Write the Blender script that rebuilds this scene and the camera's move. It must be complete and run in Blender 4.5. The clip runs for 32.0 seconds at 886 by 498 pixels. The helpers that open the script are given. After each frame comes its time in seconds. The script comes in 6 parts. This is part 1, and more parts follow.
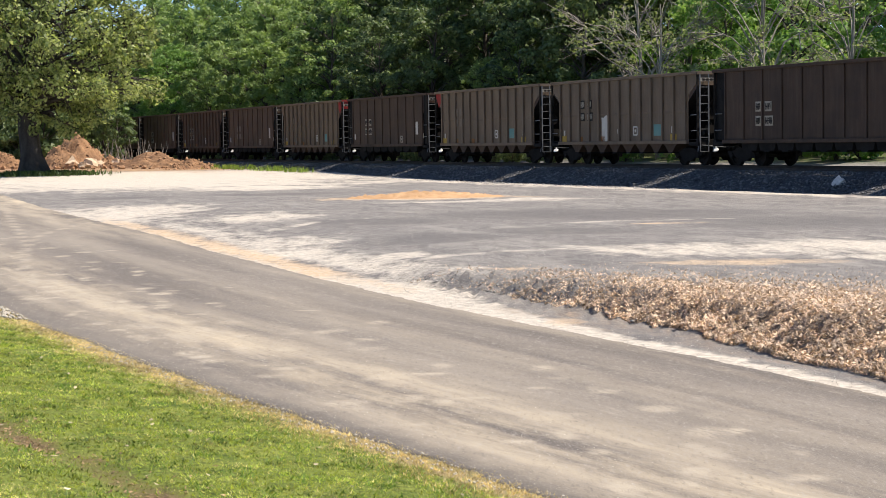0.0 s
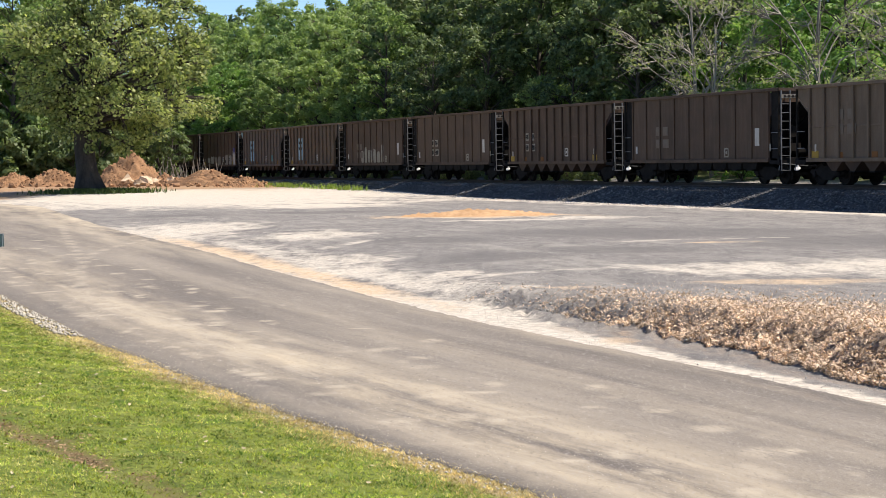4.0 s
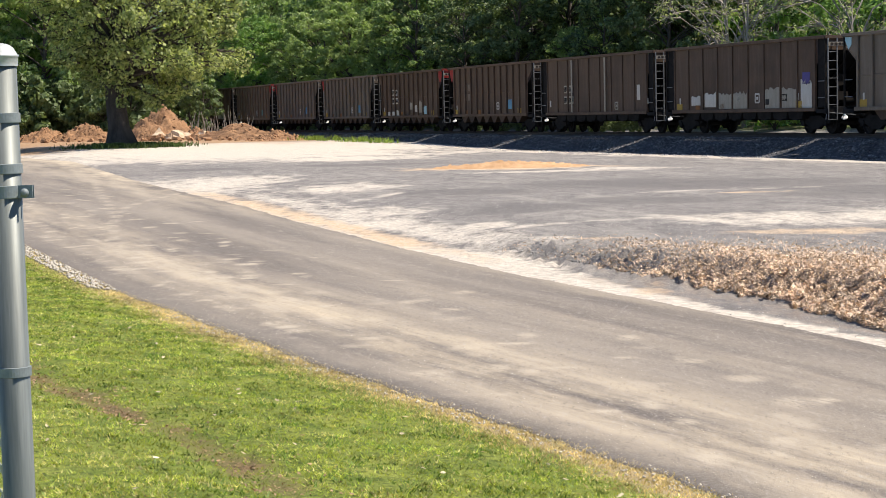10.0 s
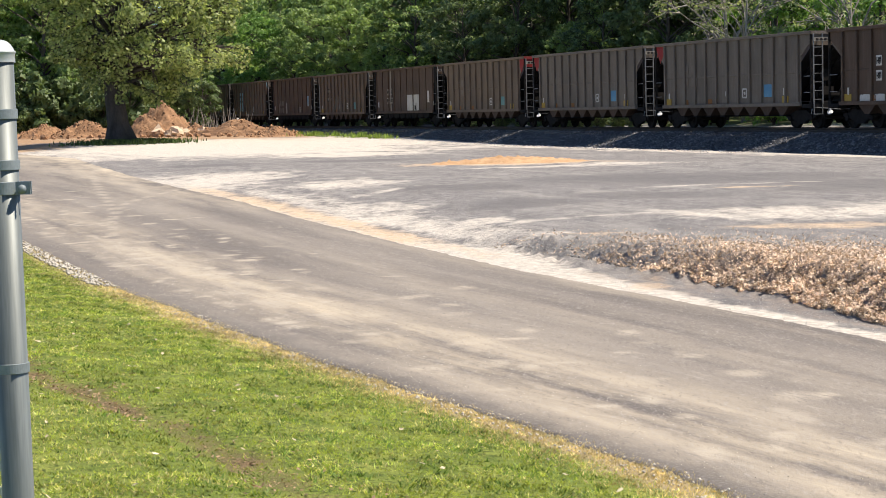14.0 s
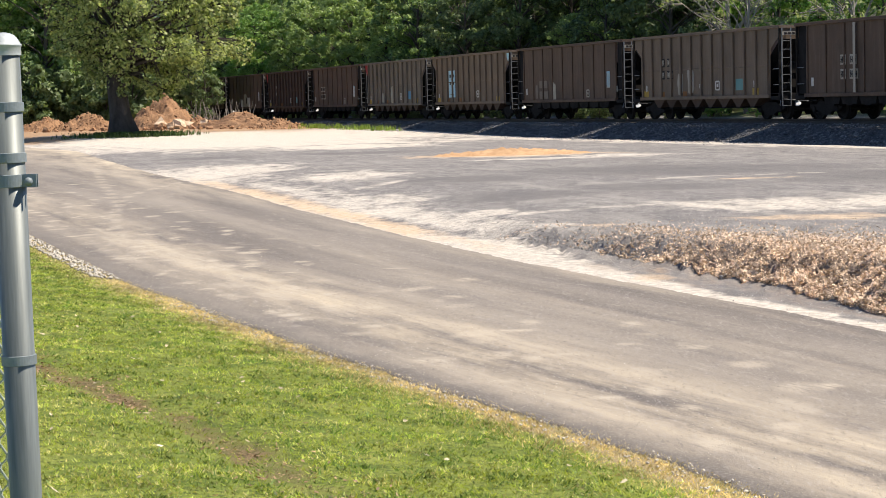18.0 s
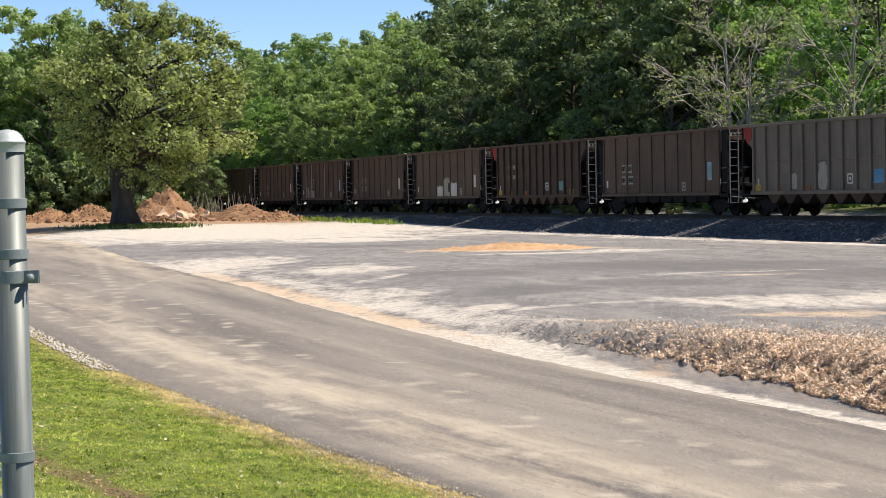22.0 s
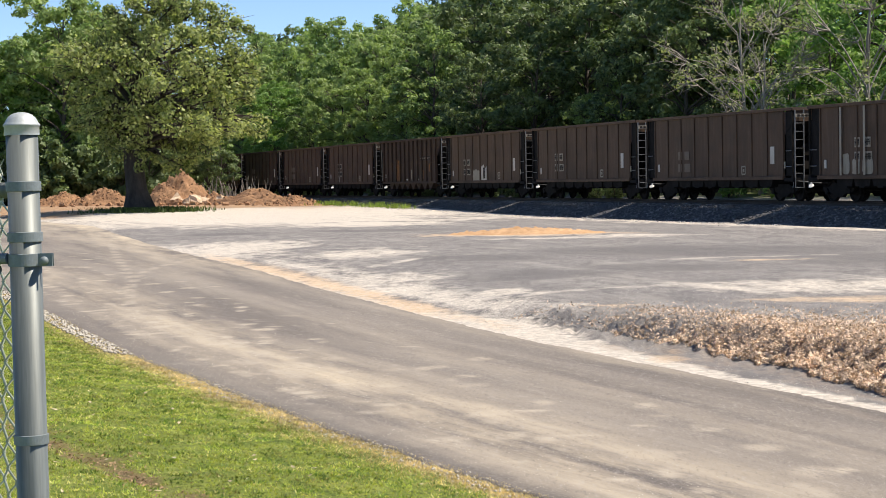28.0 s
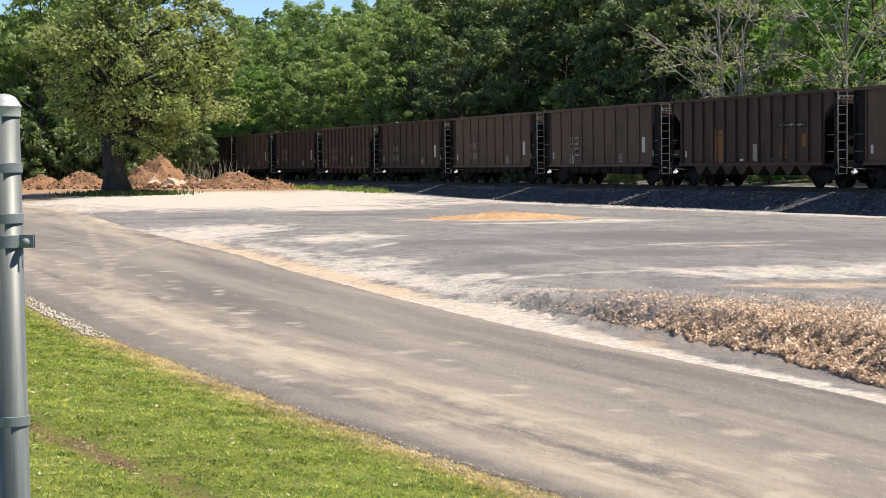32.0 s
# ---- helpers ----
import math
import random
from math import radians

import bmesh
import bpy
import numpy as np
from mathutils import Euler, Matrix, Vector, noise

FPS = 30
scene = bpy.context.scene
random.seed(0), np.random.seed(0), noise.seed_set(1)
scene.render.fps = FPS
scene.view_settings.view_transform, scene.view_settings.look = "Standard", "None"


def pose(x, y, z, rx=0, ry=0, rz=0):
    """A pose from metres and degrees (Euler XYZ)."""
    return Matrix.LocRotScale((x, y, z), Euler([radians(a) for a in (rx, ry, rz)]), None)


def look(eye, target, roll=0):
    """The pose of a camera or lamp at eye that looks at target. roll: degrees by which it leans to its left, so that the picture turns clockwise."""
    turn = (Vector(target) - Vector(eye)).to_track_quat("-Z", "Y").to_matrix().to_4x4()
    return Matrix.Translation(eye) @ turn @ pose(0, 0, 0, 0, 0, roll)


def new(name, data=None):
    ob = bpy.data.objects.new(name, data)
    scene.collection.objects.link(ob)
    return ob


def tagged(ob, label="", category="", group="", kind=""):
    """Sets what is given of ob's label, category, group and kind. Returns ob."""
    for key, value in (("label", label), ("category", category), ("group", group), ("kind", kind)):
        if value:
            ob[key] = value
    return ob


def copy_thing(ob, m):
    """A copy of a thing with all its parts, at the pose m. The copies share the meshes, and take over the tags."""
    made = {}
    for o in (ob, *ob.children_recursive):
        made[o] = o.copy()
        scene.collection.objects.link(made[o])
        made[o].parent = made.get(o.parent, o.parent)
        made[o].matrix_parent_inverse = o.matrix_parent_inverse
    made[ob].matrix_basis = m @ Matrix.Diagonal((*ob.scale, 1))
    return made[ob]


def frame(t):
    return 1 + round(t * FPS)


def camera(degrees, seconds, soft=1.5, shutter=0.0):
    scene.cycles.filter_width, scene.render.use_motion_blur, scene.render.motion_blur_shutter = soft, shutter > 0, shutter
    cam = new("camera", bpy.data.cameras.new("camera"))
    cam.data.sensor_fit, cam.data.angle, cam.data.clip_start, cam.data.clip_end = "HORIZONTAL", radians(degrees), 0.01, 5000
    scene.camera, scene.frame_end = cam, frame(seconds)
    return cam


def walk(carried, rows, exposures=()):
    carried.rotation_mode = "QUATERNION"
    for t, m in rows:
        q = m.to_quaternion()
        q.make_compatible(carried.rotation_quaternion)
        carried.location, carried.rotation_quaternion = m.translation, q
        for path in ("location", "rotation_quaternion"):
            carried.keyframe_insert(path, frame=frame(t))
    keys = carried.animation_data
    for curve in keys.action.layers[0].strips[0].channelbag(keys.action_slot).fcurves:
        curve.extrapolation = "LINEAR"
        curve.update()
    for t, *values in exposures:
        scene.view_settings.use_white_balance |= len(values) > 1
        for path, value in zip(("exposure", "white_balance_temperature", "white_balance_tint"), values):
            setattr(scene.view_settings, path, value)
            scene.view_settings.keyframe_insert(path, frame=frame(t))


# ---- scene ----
cam = camera(26.5, 32.0, soft=0.75)
# seconds, x, y, z, pitch, roll, yaw
PATH = [
    (0, 0.005, -0.006, 2.105, -3.248, 0.806, 0.082),
    (0.5, 0.008, -0.008, 2.108, -2.804, 0.814, 0.226),
    (1, 0.008, -0.003, 2.110, -2.235, 0.616, 0.505),
    (1.5, 0.003, -0.003, 2.108, -2.067, 0.568, 0.825),
    (2, -0.001, 0.001, 2.106, -2.255, 0.632, 0.987),
    (2.5, 0.001, -0.009, 2.104, -2.321, 0.758, 1.250),
    (3, 0.002, -0.007, 2.105, -2.296, 0.730, 1.495),
    (3.5, 0.004, -0.008, 2.108, -2.447, 0.693, 1.582),
    (5.5, 0.003, -0.001, 2.104, -3.058, 1.189, 2.481),
    (6, 0.003, -0.009, 2.107, -3.020, 1.315, 2.710),
    (6.5, 0.003, -0.013, 2.105, -3.051, 1.250, 2.714),
    (7, 0.005, -0.009, 2.103, -3.379, 1.245, 2.591),
    (7.5, 0.004, -0.005, 2.103, -3.731, 1.387, 2.579),
    (8, 0.005, 0.002, 2.103, -3.945, 1.265, 2.560),
    (8.5, 0.000, -0.007, 2.103, -3.907, 1.188, 2.504),
    (9, -0.000, 0.000, 2.100, -3.793, 1.200, 2.719),
    (9.5, -0.000, 0.013, 2.099, -3.908, 1.111, 2.576),
    (10, 0.003, 0.018, 2.098, -4.111, 1.160, 2.653),
    (10.5, 0.004, 0.018, 2.099, -4.176, 1.220, 2.969),
    (11, 0.006, 0.016, 2.100, -4.015, 1.216, 3.196),
    (11.5, 0.004, 0.015, 2.101, -3.745, 1.192, 3.344),
    (12, 0.008, 0.008, 2.101, -3.855, 1.204, 3.287),
    (12.5, 0.006, 0.017, 2.100, -4.039, 1.279, 3.171),
    (13, 0.010, 0.014, 2.100, -4.124, 1.313, 2.956),
    (13.5, 0.007, 0.017, 2.100, -4.176, 1.372, 2.716),
    (14, 0.007, 0.018, 2.097, -4.247, 1.313, 2.630),
    (14.5, 0.010, 0.006, 2.098, -4.327, 1.372, 2.625),
    (16.5, 0.001, -0.004, 2.097, -4.473, 1.361, 2.508),
    (17, 0.003, 0.004, 2.098, -4.506, 1.423, 2.420),
    (17.5, 0.001, 0.012, 2.096, -4.489, 1.416, 2.529),
    (18, 0.002, 0.006, 2.097, -4.488, 1.441, 2.704),
    (18.5, 0.003, 0.005, 2.099, -4.372, 1.508, 2.861),
    (19, 0.003, 0.011, 2.096, -4.312, 1.544, 2.993),
    (19.5, 0.005, 0.008, 2.096, -4.316, 1.597, 3.081),
    (20, 0.006, 0.002, 2.101, -4.008, 1.522, 3.282),
    (20.5, 0.008, -0.016, 2.111, -2.891, 1.084, 3.232),
    (21, 0.004, 0.004, 2.115, -1.741, 0.921, 2.939),
    (21.5, 0.004, 0.006, 2.115, -1.363, 0.922, 2.798),
    (22, 0.003, 0.003, 2.110, -1.638, 0.995, 2.760),
    (22.5, 0.003, 0.004, 2.106, -2.117, 1.060, 2.698),
    (23, -0.002, -0.002, 2.110, -2.262, 1.057, 2.612),
    (23.5, -0.007, -0.007, 2.108, -2.279, 1.096, 2.485),
    (24, -0.009, -0.000, 2.106, -2.482, 1.135, 2.412),
    (24.5, -0.009, -0.007, 2.106, -2.613, 1.073, 2.446),
    (26.5, -0.007, 0.001, 2.107, -2.822, 0.870, 2.511),
    (27, -0.002, -0.002, 2.108, -2.617, 0.856, 2.727),
    (27.5, 0.002, 0.000, 2.111, -2.211, 0.863, 3.075),
    (28, 0.001, 0.009, 2.108, -2.103, 0.894, 3.172),
    (28.5, -0.002, 0.002, 2.107, -2.244, 0.929, 3.043),
    (29, -0.004, 0.005, 2.107, -2.421, 0.976, 2.998),
    (29.5, -0.000, -0.000, 2.108, -2.463, 1.056, 3.094),
    (30, -0.001, -0.014, 2.110, -2.407, 0.956, 3.217),
    (30.5, -0.008, -0.012, 2.106, -2.462, 0.579, 2.931),
    (31, -0.009, -0.006, 2.104, -2.605, 0.538, 2.610),
    (31.5, -0.008, -0.010, 2.107, -2.628, 0.574, 2.590),
    (32, -0.006, -0.003, 2.106, -2.580, 0.613, 2.504),
]
walk(cam, [(t, pose(x, y, z, 90 + pitch, roll, yaw)) for t, x, y, z, pitch, roll, yaw in PATH],
     exposures=((0, 0.74), (5, 0.75), (12, 0.80), (18, 0.80), (20, 0.78), (21.5, 0.69), (32, 0.70)))

# ---- light ----
SUN_EL, SUN_AZ = 57.0, 89.0          # elevation; azimuth clockwise from +y
world = bpy.data.worlds.new("sky")
scene.world = world
world.use_nodes = True
wn = world.node_tree.nodes
sky = wn.new("ShaderNodeTexSky")
sky.sky_type = "NISHITA"
sky.sun_disc = False
sky.sun_elevation, sky.sun_rotation = radians(SUN_EL), radians(SUN_AZ)
sky.air_density, sky.dust_density, sky.ozone_density = 0.55, 0.0, 3.0
wn["Background"].inputs["Strength"].default_value = 0.11
world.node_tree.links.new(sky.outputs[0], wn["Background"].inputs["Color"])
sun = new("sun", bpy.data.lights.new("sun", "SUN"))
sun.data.energy, sun.data.angle, sun.data.color = 4.3, radians(0.53), (1.0, 0.895, 0.77)
sa, se = radians(SUN_AZ), radians(SUN_EL)
SUN_DIR = Vector((math.sin(sa) * math.cos(se), math.cos(sa) * math.cos(se), math.sin(se)))
sun.matrix_world = look(SUN_DIR * 300, (0, 0, 0))


# ---- small tools ----
def bm_box(bm, cx, cy, cz, sx, sy, sz, rot=None):
    m = Matrix.Translation((cx, cy, cz)) @ (rot or Matrix.Identity(4)) @ Matrix.Diagonal((sx, sy, sz, 1))
    bmesh.ops.create_cube(bm, size=1, matrix=m)


def bm_cyl(bm, a, b, r, r2=None, seg=10, caps=True):
    a, b = Vector(a), Vector(b)
    d = b - a
    m = Matrix.Translation((a + b) / 2) @ d.to_track_quat("Z", "Y").to_matrix().to_4x4()
    bmesh.ops.create_cone(bm, cap_ends=caps, segments=seg, radius1=r, radius2=r if r2 is None else r2, depth=d.length, matrix=m)


def bm_poly(bm, pts, depth):
    """Plate from an outline in the xz plane, thickened along y."""
    vs = [bm.verts.new((x, -depth / 2, z)) for x, z in pts]
    ws = [bm.verts.new((x, depth / 2, z)) for x, z in pts]
    bm.faces.new(vs)
    bm.faces.new(ws[::-1])
    n = len(pts)
    for i in range(n):
        j = (i + 1) % n
        bm.faces.new((vs[j], vs[i], ws[i], ws[j]))


def as_mesh(name, bm, material, bevel=0.0, smooth=False):
    bmesh.ops.recalc_face_normals(bm, faces=bm.faces)
    if bevel:
        bmesh.ops.bevel(bm, geom=bm.edges[:], offset=bevel, segments=1, affect="EDGES", clamp_overlap=True)
    me = bpy.data.meshes.new(name)
    bm.to_mesh(me)
    bm.free()
    if smooth:
        me.shade_smooth()
    me.materials.append(material)
    return me


def part(name, bm, material, parent, label="", bevel=0.0, smooth=False, m=None):
    me = bm if isinstance(bm, bpy.types.Mesh) else as_mesh(name, bm, material, bevel, smooth)
    ob = new(name, me)
    ob.parent = parent
    if m is not None:
        ob.matrix_basis = m
    return tagged(ob, label)


def arrays_mesh(name, verts, faces, material, smooth=False):
    """Mesh from numpy arrays; faces is (n, k)."""
    verts = np.ascontiguousarray(verts, dtype=np.float32)
    faces = np.ascontiguousarray(faces, dtype=np.int32)
    me = bpy.data.meshes.new(name)
    n, k = faces.shape
    me.vertices.add(len(verts))
    me.vertices.foreach_set("co", verts.ravel())
    me.loops.add(n * k)
    me.loops.foreach_set("vertex_index", faces.ravel())
    me.polygons.add(n)
    me.polygons.foreach_set("loop_start", np.arange(0, n * k, k, dtype=np.int32))
    me.update(calc_edges=True)
    me.validate()
    if smooth:
        me.shade_smooth()
    me.materials.append(material)
    return me


def attribute(me, name, values):
    at = me.attributes.new(name, "FLOAT", "POINT")
    at.data.foreach_set("value", np.ascontiguousarray(values, dtype=np.float32))


# ---- materials ----
def material(name):
    m = bpy.data.materials.new(name)
    m.use_nodes = True
    return m, m.node_tree.nodes, m.node_tree.links, m.node_tree.nodes["Principled BSDF"]


def nd(nodes, kind, **props):
    n = nodes.new("ShaderNode" + kind)
    for key, value in props.items():
        if key in n.inputs:
            n.inputs[key].default_value = value
    return n


def mixer(nodes, links, fac, a, b, mode="MIX"):
    n = nodes.new("ShaderNodeMix")
    n.data_type, n.blend_type = "RGBA", mode
    for sock, v in ((n.inputs[0], fac), (n.inputs[6], a), (n.inputs[7], b)):
        if hasattr(v, "is_linked"):
            links.new(v, sock)
        elif isinstance(v, (int, float)):
            sock.default_value = v
        else:
            sock.default_value = (*v, 1)
    return n.outputs[2]


def ramp(nodes, links, src, lo, hi):
    n = nodes.new("ShaderNodeMapRange")
    n.inputs[1].default_value, n.inputs[2].default_value = lo, hi
    links.new(src, n.inputs[0])
    return n.outputs[0]


def math_node(nodes, links, op, a, b):
    n = nodes.new("ShaderNodeMath")
    n.operation = op
    for sock, v in ((n.inputs[0], a), (n.inputs[1], b)):
        if hasattr(v, "is_linked"):
            links.new(v, sock)
        else:
            sock.default_value = v
    return n.outputs[0]


def noise_tex(nodes, links, coord, scale, detail=4.0, rough=0.6, stretch=None):
    n = nodes.new("ShaderNodeTexNoise")
    n.inputs["Scale"].default_value, n.inputs["Detail"].default_value, n.inputs["Roughness"].default_value = scale, detail, rough
    if stretch:
        mp = nodes.new("ShaderNodeMapping")
        mp.inputs["Scale"].default_value = stretch
        links.new(coord, mp.inputs[0])
        coord = mp.outputs[0]
    links.new(coord, n.inputs["Vector"])
    return n.outputs["Fac"]


def bumped(nodes, links, bsdf, height, strength, distance):
    b = nodes.new("ShaderNodeBump")
    b.inputs["Strength"].default_value, b.inputs["Distance"].default_value = strength, distance
    links.new(height, b.inputs["Height"])
    links.new(b.outputs[0], bsdf.inputs["Normal"])


def grainy(name, dark, light, scale=3.0, fine=60.0, rough=0.8, metal=0.0, bump=0.4, depth=0.01, vary=0.0, stretch=None, spec=0.5):
    """Surface with colour varied at two scales and fine relief."""
    m, n, l, b = material(name)
    co = n.new("ShaderNodeTexCoord").outputs["Object"]
    big = noise_tex(n, l, co, scale, 4, 0.6, stretch)
    small = noise_tex(n, l, co, fine, 3, 0.7, stretch)
    both = math_node(n, l, "ADD", math_node(n, l, "MULTIPLY", big, 0.65), math_node(n, l, "MULTIPLY", small, 0.35))
    fac = ramp(n, l, both, 0.36, 0.64)
    col = mixer(n, l, fac, dark, light)
    if vary:
        rnd = n.new("ShaderNodeObjectInfo").outputs["Random"]
        hsv = n.new("ShaderNodeHueSaturation")
        mr = n.new("ShaderNodeMapRange")
        mr.inputs[3].default_value, mr.inputs[4].default_value = 1 - vary, 1 + vary
        l.new(rnd, mr.inputs[0])
        l.new(mr.outputs[0], hsv.inputs["Value"])
        l.new(col, hsv.inputs["Color"])
        col = hsv.outputs[0]
    l.new(col, b.inputs["Base Color"])
    b.inputs["Roughness"].default_value, b.inputs["Metallic"].default_value = rough, metal
    b.inputs["Specular IOR Level"].default_value = spec
    if bump:
        bumped(n, l, b, both, bump, depth)
    return m


def car_paint(name, base, rust, fade):
    """Weathered freight-car paint: mottled, with vertical rust and dust runs."""
    m, n, l, b = material(name)
    co = n.new("ShaderNodeTexCoord").outputs["Object"]
    blot = noise_tex(n, l, co, 1.1, 6, 0.7)
    broad = noise_tex(n, l, co, 0.45, 3, 0.6, (1.0, 1.0, 0.6))
    runs = noise_tex(n, l, co, 1.0, 5, 0.7, (5.0, 5.0, 0.45))
    fine = noise_tex(n, l, co, 26, 3, 0.7)
    col = mixer(n, l, ramp(n, l, blot, 0.38, 0.66), base, rust)
    col = mixer(n, l, math_node(n, l, "MULTIPLY", ramp(n, l, runs, 0.46, 0.70), 0.75), col, fade)
    col = mixer(n, l, math_node(n, l, "MULTIPLY", ramp(n, l, broad, 0.55, 0.35), 0.6), col, [0.6 * c for c in base])
    col = mixer(n, l, math_node(n, l, "MULTIPLY", ramp(n, l, fine, 0.45, 0.75), 0.35), col, [0.45 * c for c in base])
    l.new(col, b.inputs["Base Color"])
    b.inputs["Roughness"].default_value = 0.75
    b.inputs["Specular IOR Level"].default_value = 0.25
    bumped(n, l, b, fine, 0.2, 0.01)
    return m


def leaf_material(name, a, bcol, light, trans=0.45, glow=(1.5, 1.5, 0.7), tufts=0.0):
    m, n, l, b = material(name)
    out = n["Material Output"]
    isl = n.new("ShaderNodeNewGeometry").outputs["Random Per Island"]
    rnd = n.new("ShaderNodeObjectInfo").outputs["Random"]
    col = mixer(n, l, isl, a, bcol)
    col = mixer(n, l, math_node(n, l, "MULTIPLY", rnd, 0.7), col, light)
    if tufts:
        where = n.new("ShaderNodeNewGeometry").outputs["Position"]
        small, broad = noise_tex(n, l, where, tufts, 3, 0.7, (1.0, 0.45, 1.0)), noise_tex(n, l, where, 1.1, 4, 0.65)
        hsv = n.new("ShaderNodeHueSaturation")
        mr = n.new("ShaderNodeMapRange")
        mr.inputs[1].default_value, mr.inputs[2].default_value, mr.inputs[3].default_value, mr.inputs[4].default_value = 0.38, 0.62, 0.30, 1.6
        l.new(math_node(n, l, "ADD", math_node(n, l, "MULTIPLY", small, 0.62), math_node(n, l, "MULTIPLY", broad, 0.38)), mr.inputs[0])
        l.new(mr.outputs[0], hsv.inputs["Value"])
        l.new(col, hsv.inputs["Color"])
        col = hsv.outputs[0]
    l.new(col, b.inputs["Base Color"])
    b.inputs["Roughness"].default_value = 0.5
    b.inputs["Specular IOR Level"].default_value = 0.3
    tr = n.new("ShaderNodeBsdfTranslucent")
    l.new(mixer(n, l, 1.0, col, glow, "MULTIPLY"), tr.inputs["Color"])
    mx = n.new("ShaderNodeMixShader")
    mx.inputs[0].default_value = trans
    l.new(b.outputs[0], mx.inputs[1])
    l.new(tr.outputs[0], mx.inputs[2])
    l.new(mx.outputs[0], out.inputs[0])
    return m


M = {}
M["bark"] = grainy("bark", (0.035, 0.028, 0.022), (0.13, 0.11, 0.09), 2.0, 25, 0.95, bump=0.9, depth=0.05, stretch=(1, 1, 0.25), vary=0.25)
M["oak_bark"] = grainy("oak_bark", (0.018, 0.015, 0.013), (0.075, 0.062, 0.052), 2.0, 25, 0.95, bump=1.0, depth=0.06, stretch=(1, 1, 0.25))
M["pale_bark"] = grainy("pale_bark", (0.16, 0.145, 0.12), (0.37, 0.335, 0.285), 2.0, 25, 0.95, bump=0.6, depth=0.03, stretch=(1, 1, 0.3), vary=0.2)
# leaf and leaf_light: shaded and sunlit copies of one foliage colour
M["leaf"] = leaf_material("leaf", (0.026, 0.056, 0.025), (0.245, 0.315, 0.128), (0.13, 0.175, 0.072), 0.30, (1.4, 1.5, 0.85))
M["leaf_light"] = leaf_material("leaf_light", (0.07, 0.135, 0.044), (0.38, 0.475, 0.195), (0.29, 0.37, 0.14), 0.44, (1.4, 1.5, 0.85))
M["leaf_bright"] = leaf_material("leaf_bright", (0.08, 0.20, 0.04), (0.29, 0.41, 0.14), (0.24, 0.35, 0.11), 0.46, (1.45, 1.5, 0.85))
M["leaf_oak"] = leaf_material("leaf_oak", (0.085, 0.13, 0.045), (0.46, 0.49, 0.215), (0.31, 0.345, 0.135), 0.48, (1.4, 1.5, 0.85))
M["leaf_pale"] = leaf_material("leaf_pale", (0.16, 0.21, 0.075), (0.38, 0.42, 0.20), (0.28, 0.32, 0.15), 0.42, (1.45, 1.5, 0.95))
M["needle"] = leaf_material("needle", (0.02, 0.05, 0.018), (0.045, 0.085, 0.03), (0.04, 0.08, 0.03), 0.3)
M["galvanised"] = grainy("galvanised", (0.095, 0.11, 0.104), (0.215, 0.236, 0.222), 14, 90, 0.5, metal=0.2, bump=0.10, depth=0.002, stretch=(1, 1, 0.06))
M["galvanised_band"] = grainy("galvanised_band", (0.17, 0.20, 0.21), (0.25, 0.285, 0.29), 10, 160, 0.65, metal=0.3, bump=0.12, depth=0.002)
M["cast_cap"] = grainy("cast_cap", (0.36, 0.385, 0.38), (0.50, 0.53, 0.52), 12, 160, 0.6, metal=0.3, bump=0.15, depth=0.002)
M["wire"] = grainy("wire", (0.36, 0.40, 0.32), (0.50, 0.54, 0.44), 10, 160, 0.55, metal=0.2, bump=0.0)
# shade under the cars and in the end recesses is in this black
M["shaded_black_steel"] = grainy("shaded_black_steel", (0.009, 0.0087, 0.009), (0.022, 0.021, 0.021), 2, 30, 0.9, bump=0.3, spec=0.1)
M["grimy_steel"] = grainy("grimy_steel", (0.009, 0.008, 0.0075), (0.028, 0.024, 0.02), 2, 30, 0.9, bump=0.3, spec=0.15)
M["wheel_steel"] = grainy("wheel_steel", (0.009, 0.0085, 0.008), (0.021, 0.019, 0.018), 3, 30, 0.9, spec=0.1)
M["ladder_steel"] = grainy("ladder_steel", (0.09, 0.095, 0.10), (0.21, 0.215, 0.22), 2, 30, 0.7, bump=0.2)
# plain white for the painted glint in the car gaps
M["glint_white"] = grainy("glint_white", (0.72, 0.72, 0.7), (0.85, 0.85, 0.83), 5, 60, 0.35, metal=0.0, bump=0.0)
M["rail_steel"] = grainy("rail_steel", (0.03, 0.022, 0.018), (0.07, 0.05, 0.038), 2, 40, 0.6, metal=0.4)
M["tie_wood"] = grainy("tie_wood", (0.03, 0.025, 0.02), (0.10, 0.085, 0.07), 2, 40, 0.95, stretch=(6, 0.5, 6))
M["paint_dark"] = car_paint("paint_dark", (0.052, 0.034, 0.025), (0.072, 0.042, 0.027), (0.088, 0.060, 0.043))
M["paint_brown"] = car_paint("paint_brown", (0.084, 0.056, 0.039), (0.106, 0.064, 0.041), (0.132, 0.093, 0.066))
M["paint_tan"] = car_paint("paint_tan", (0.150, 0.112, 0.080), (0.155, 0.105, 0.068), (0.20, 0.152, 0.11))
M["paint_grey"] = car_paint("paint_grey", (0.158, 0.132, 0.104), (0.150, 0.113, 0.082), (0.205, 0.170, 0.134))
M["paint_red"] = car_paint("paint_red", (0.30, 0.022, 0.022), (0.20, 0.03, 0.025), (0.32, 0.06, 0.05))
M["mark_white"] = car_paint("mark_white", (0.62, 0.60, 0.55), (0.50, 0.46, 0.40), (0.40, 0.35, 0.29))
M["mark_pale"] = car_paint("mark_pale", (0.38, 0.35, 0.29), (0.30, 0.26, 0.20), (0.22, 0.18, 0.14))
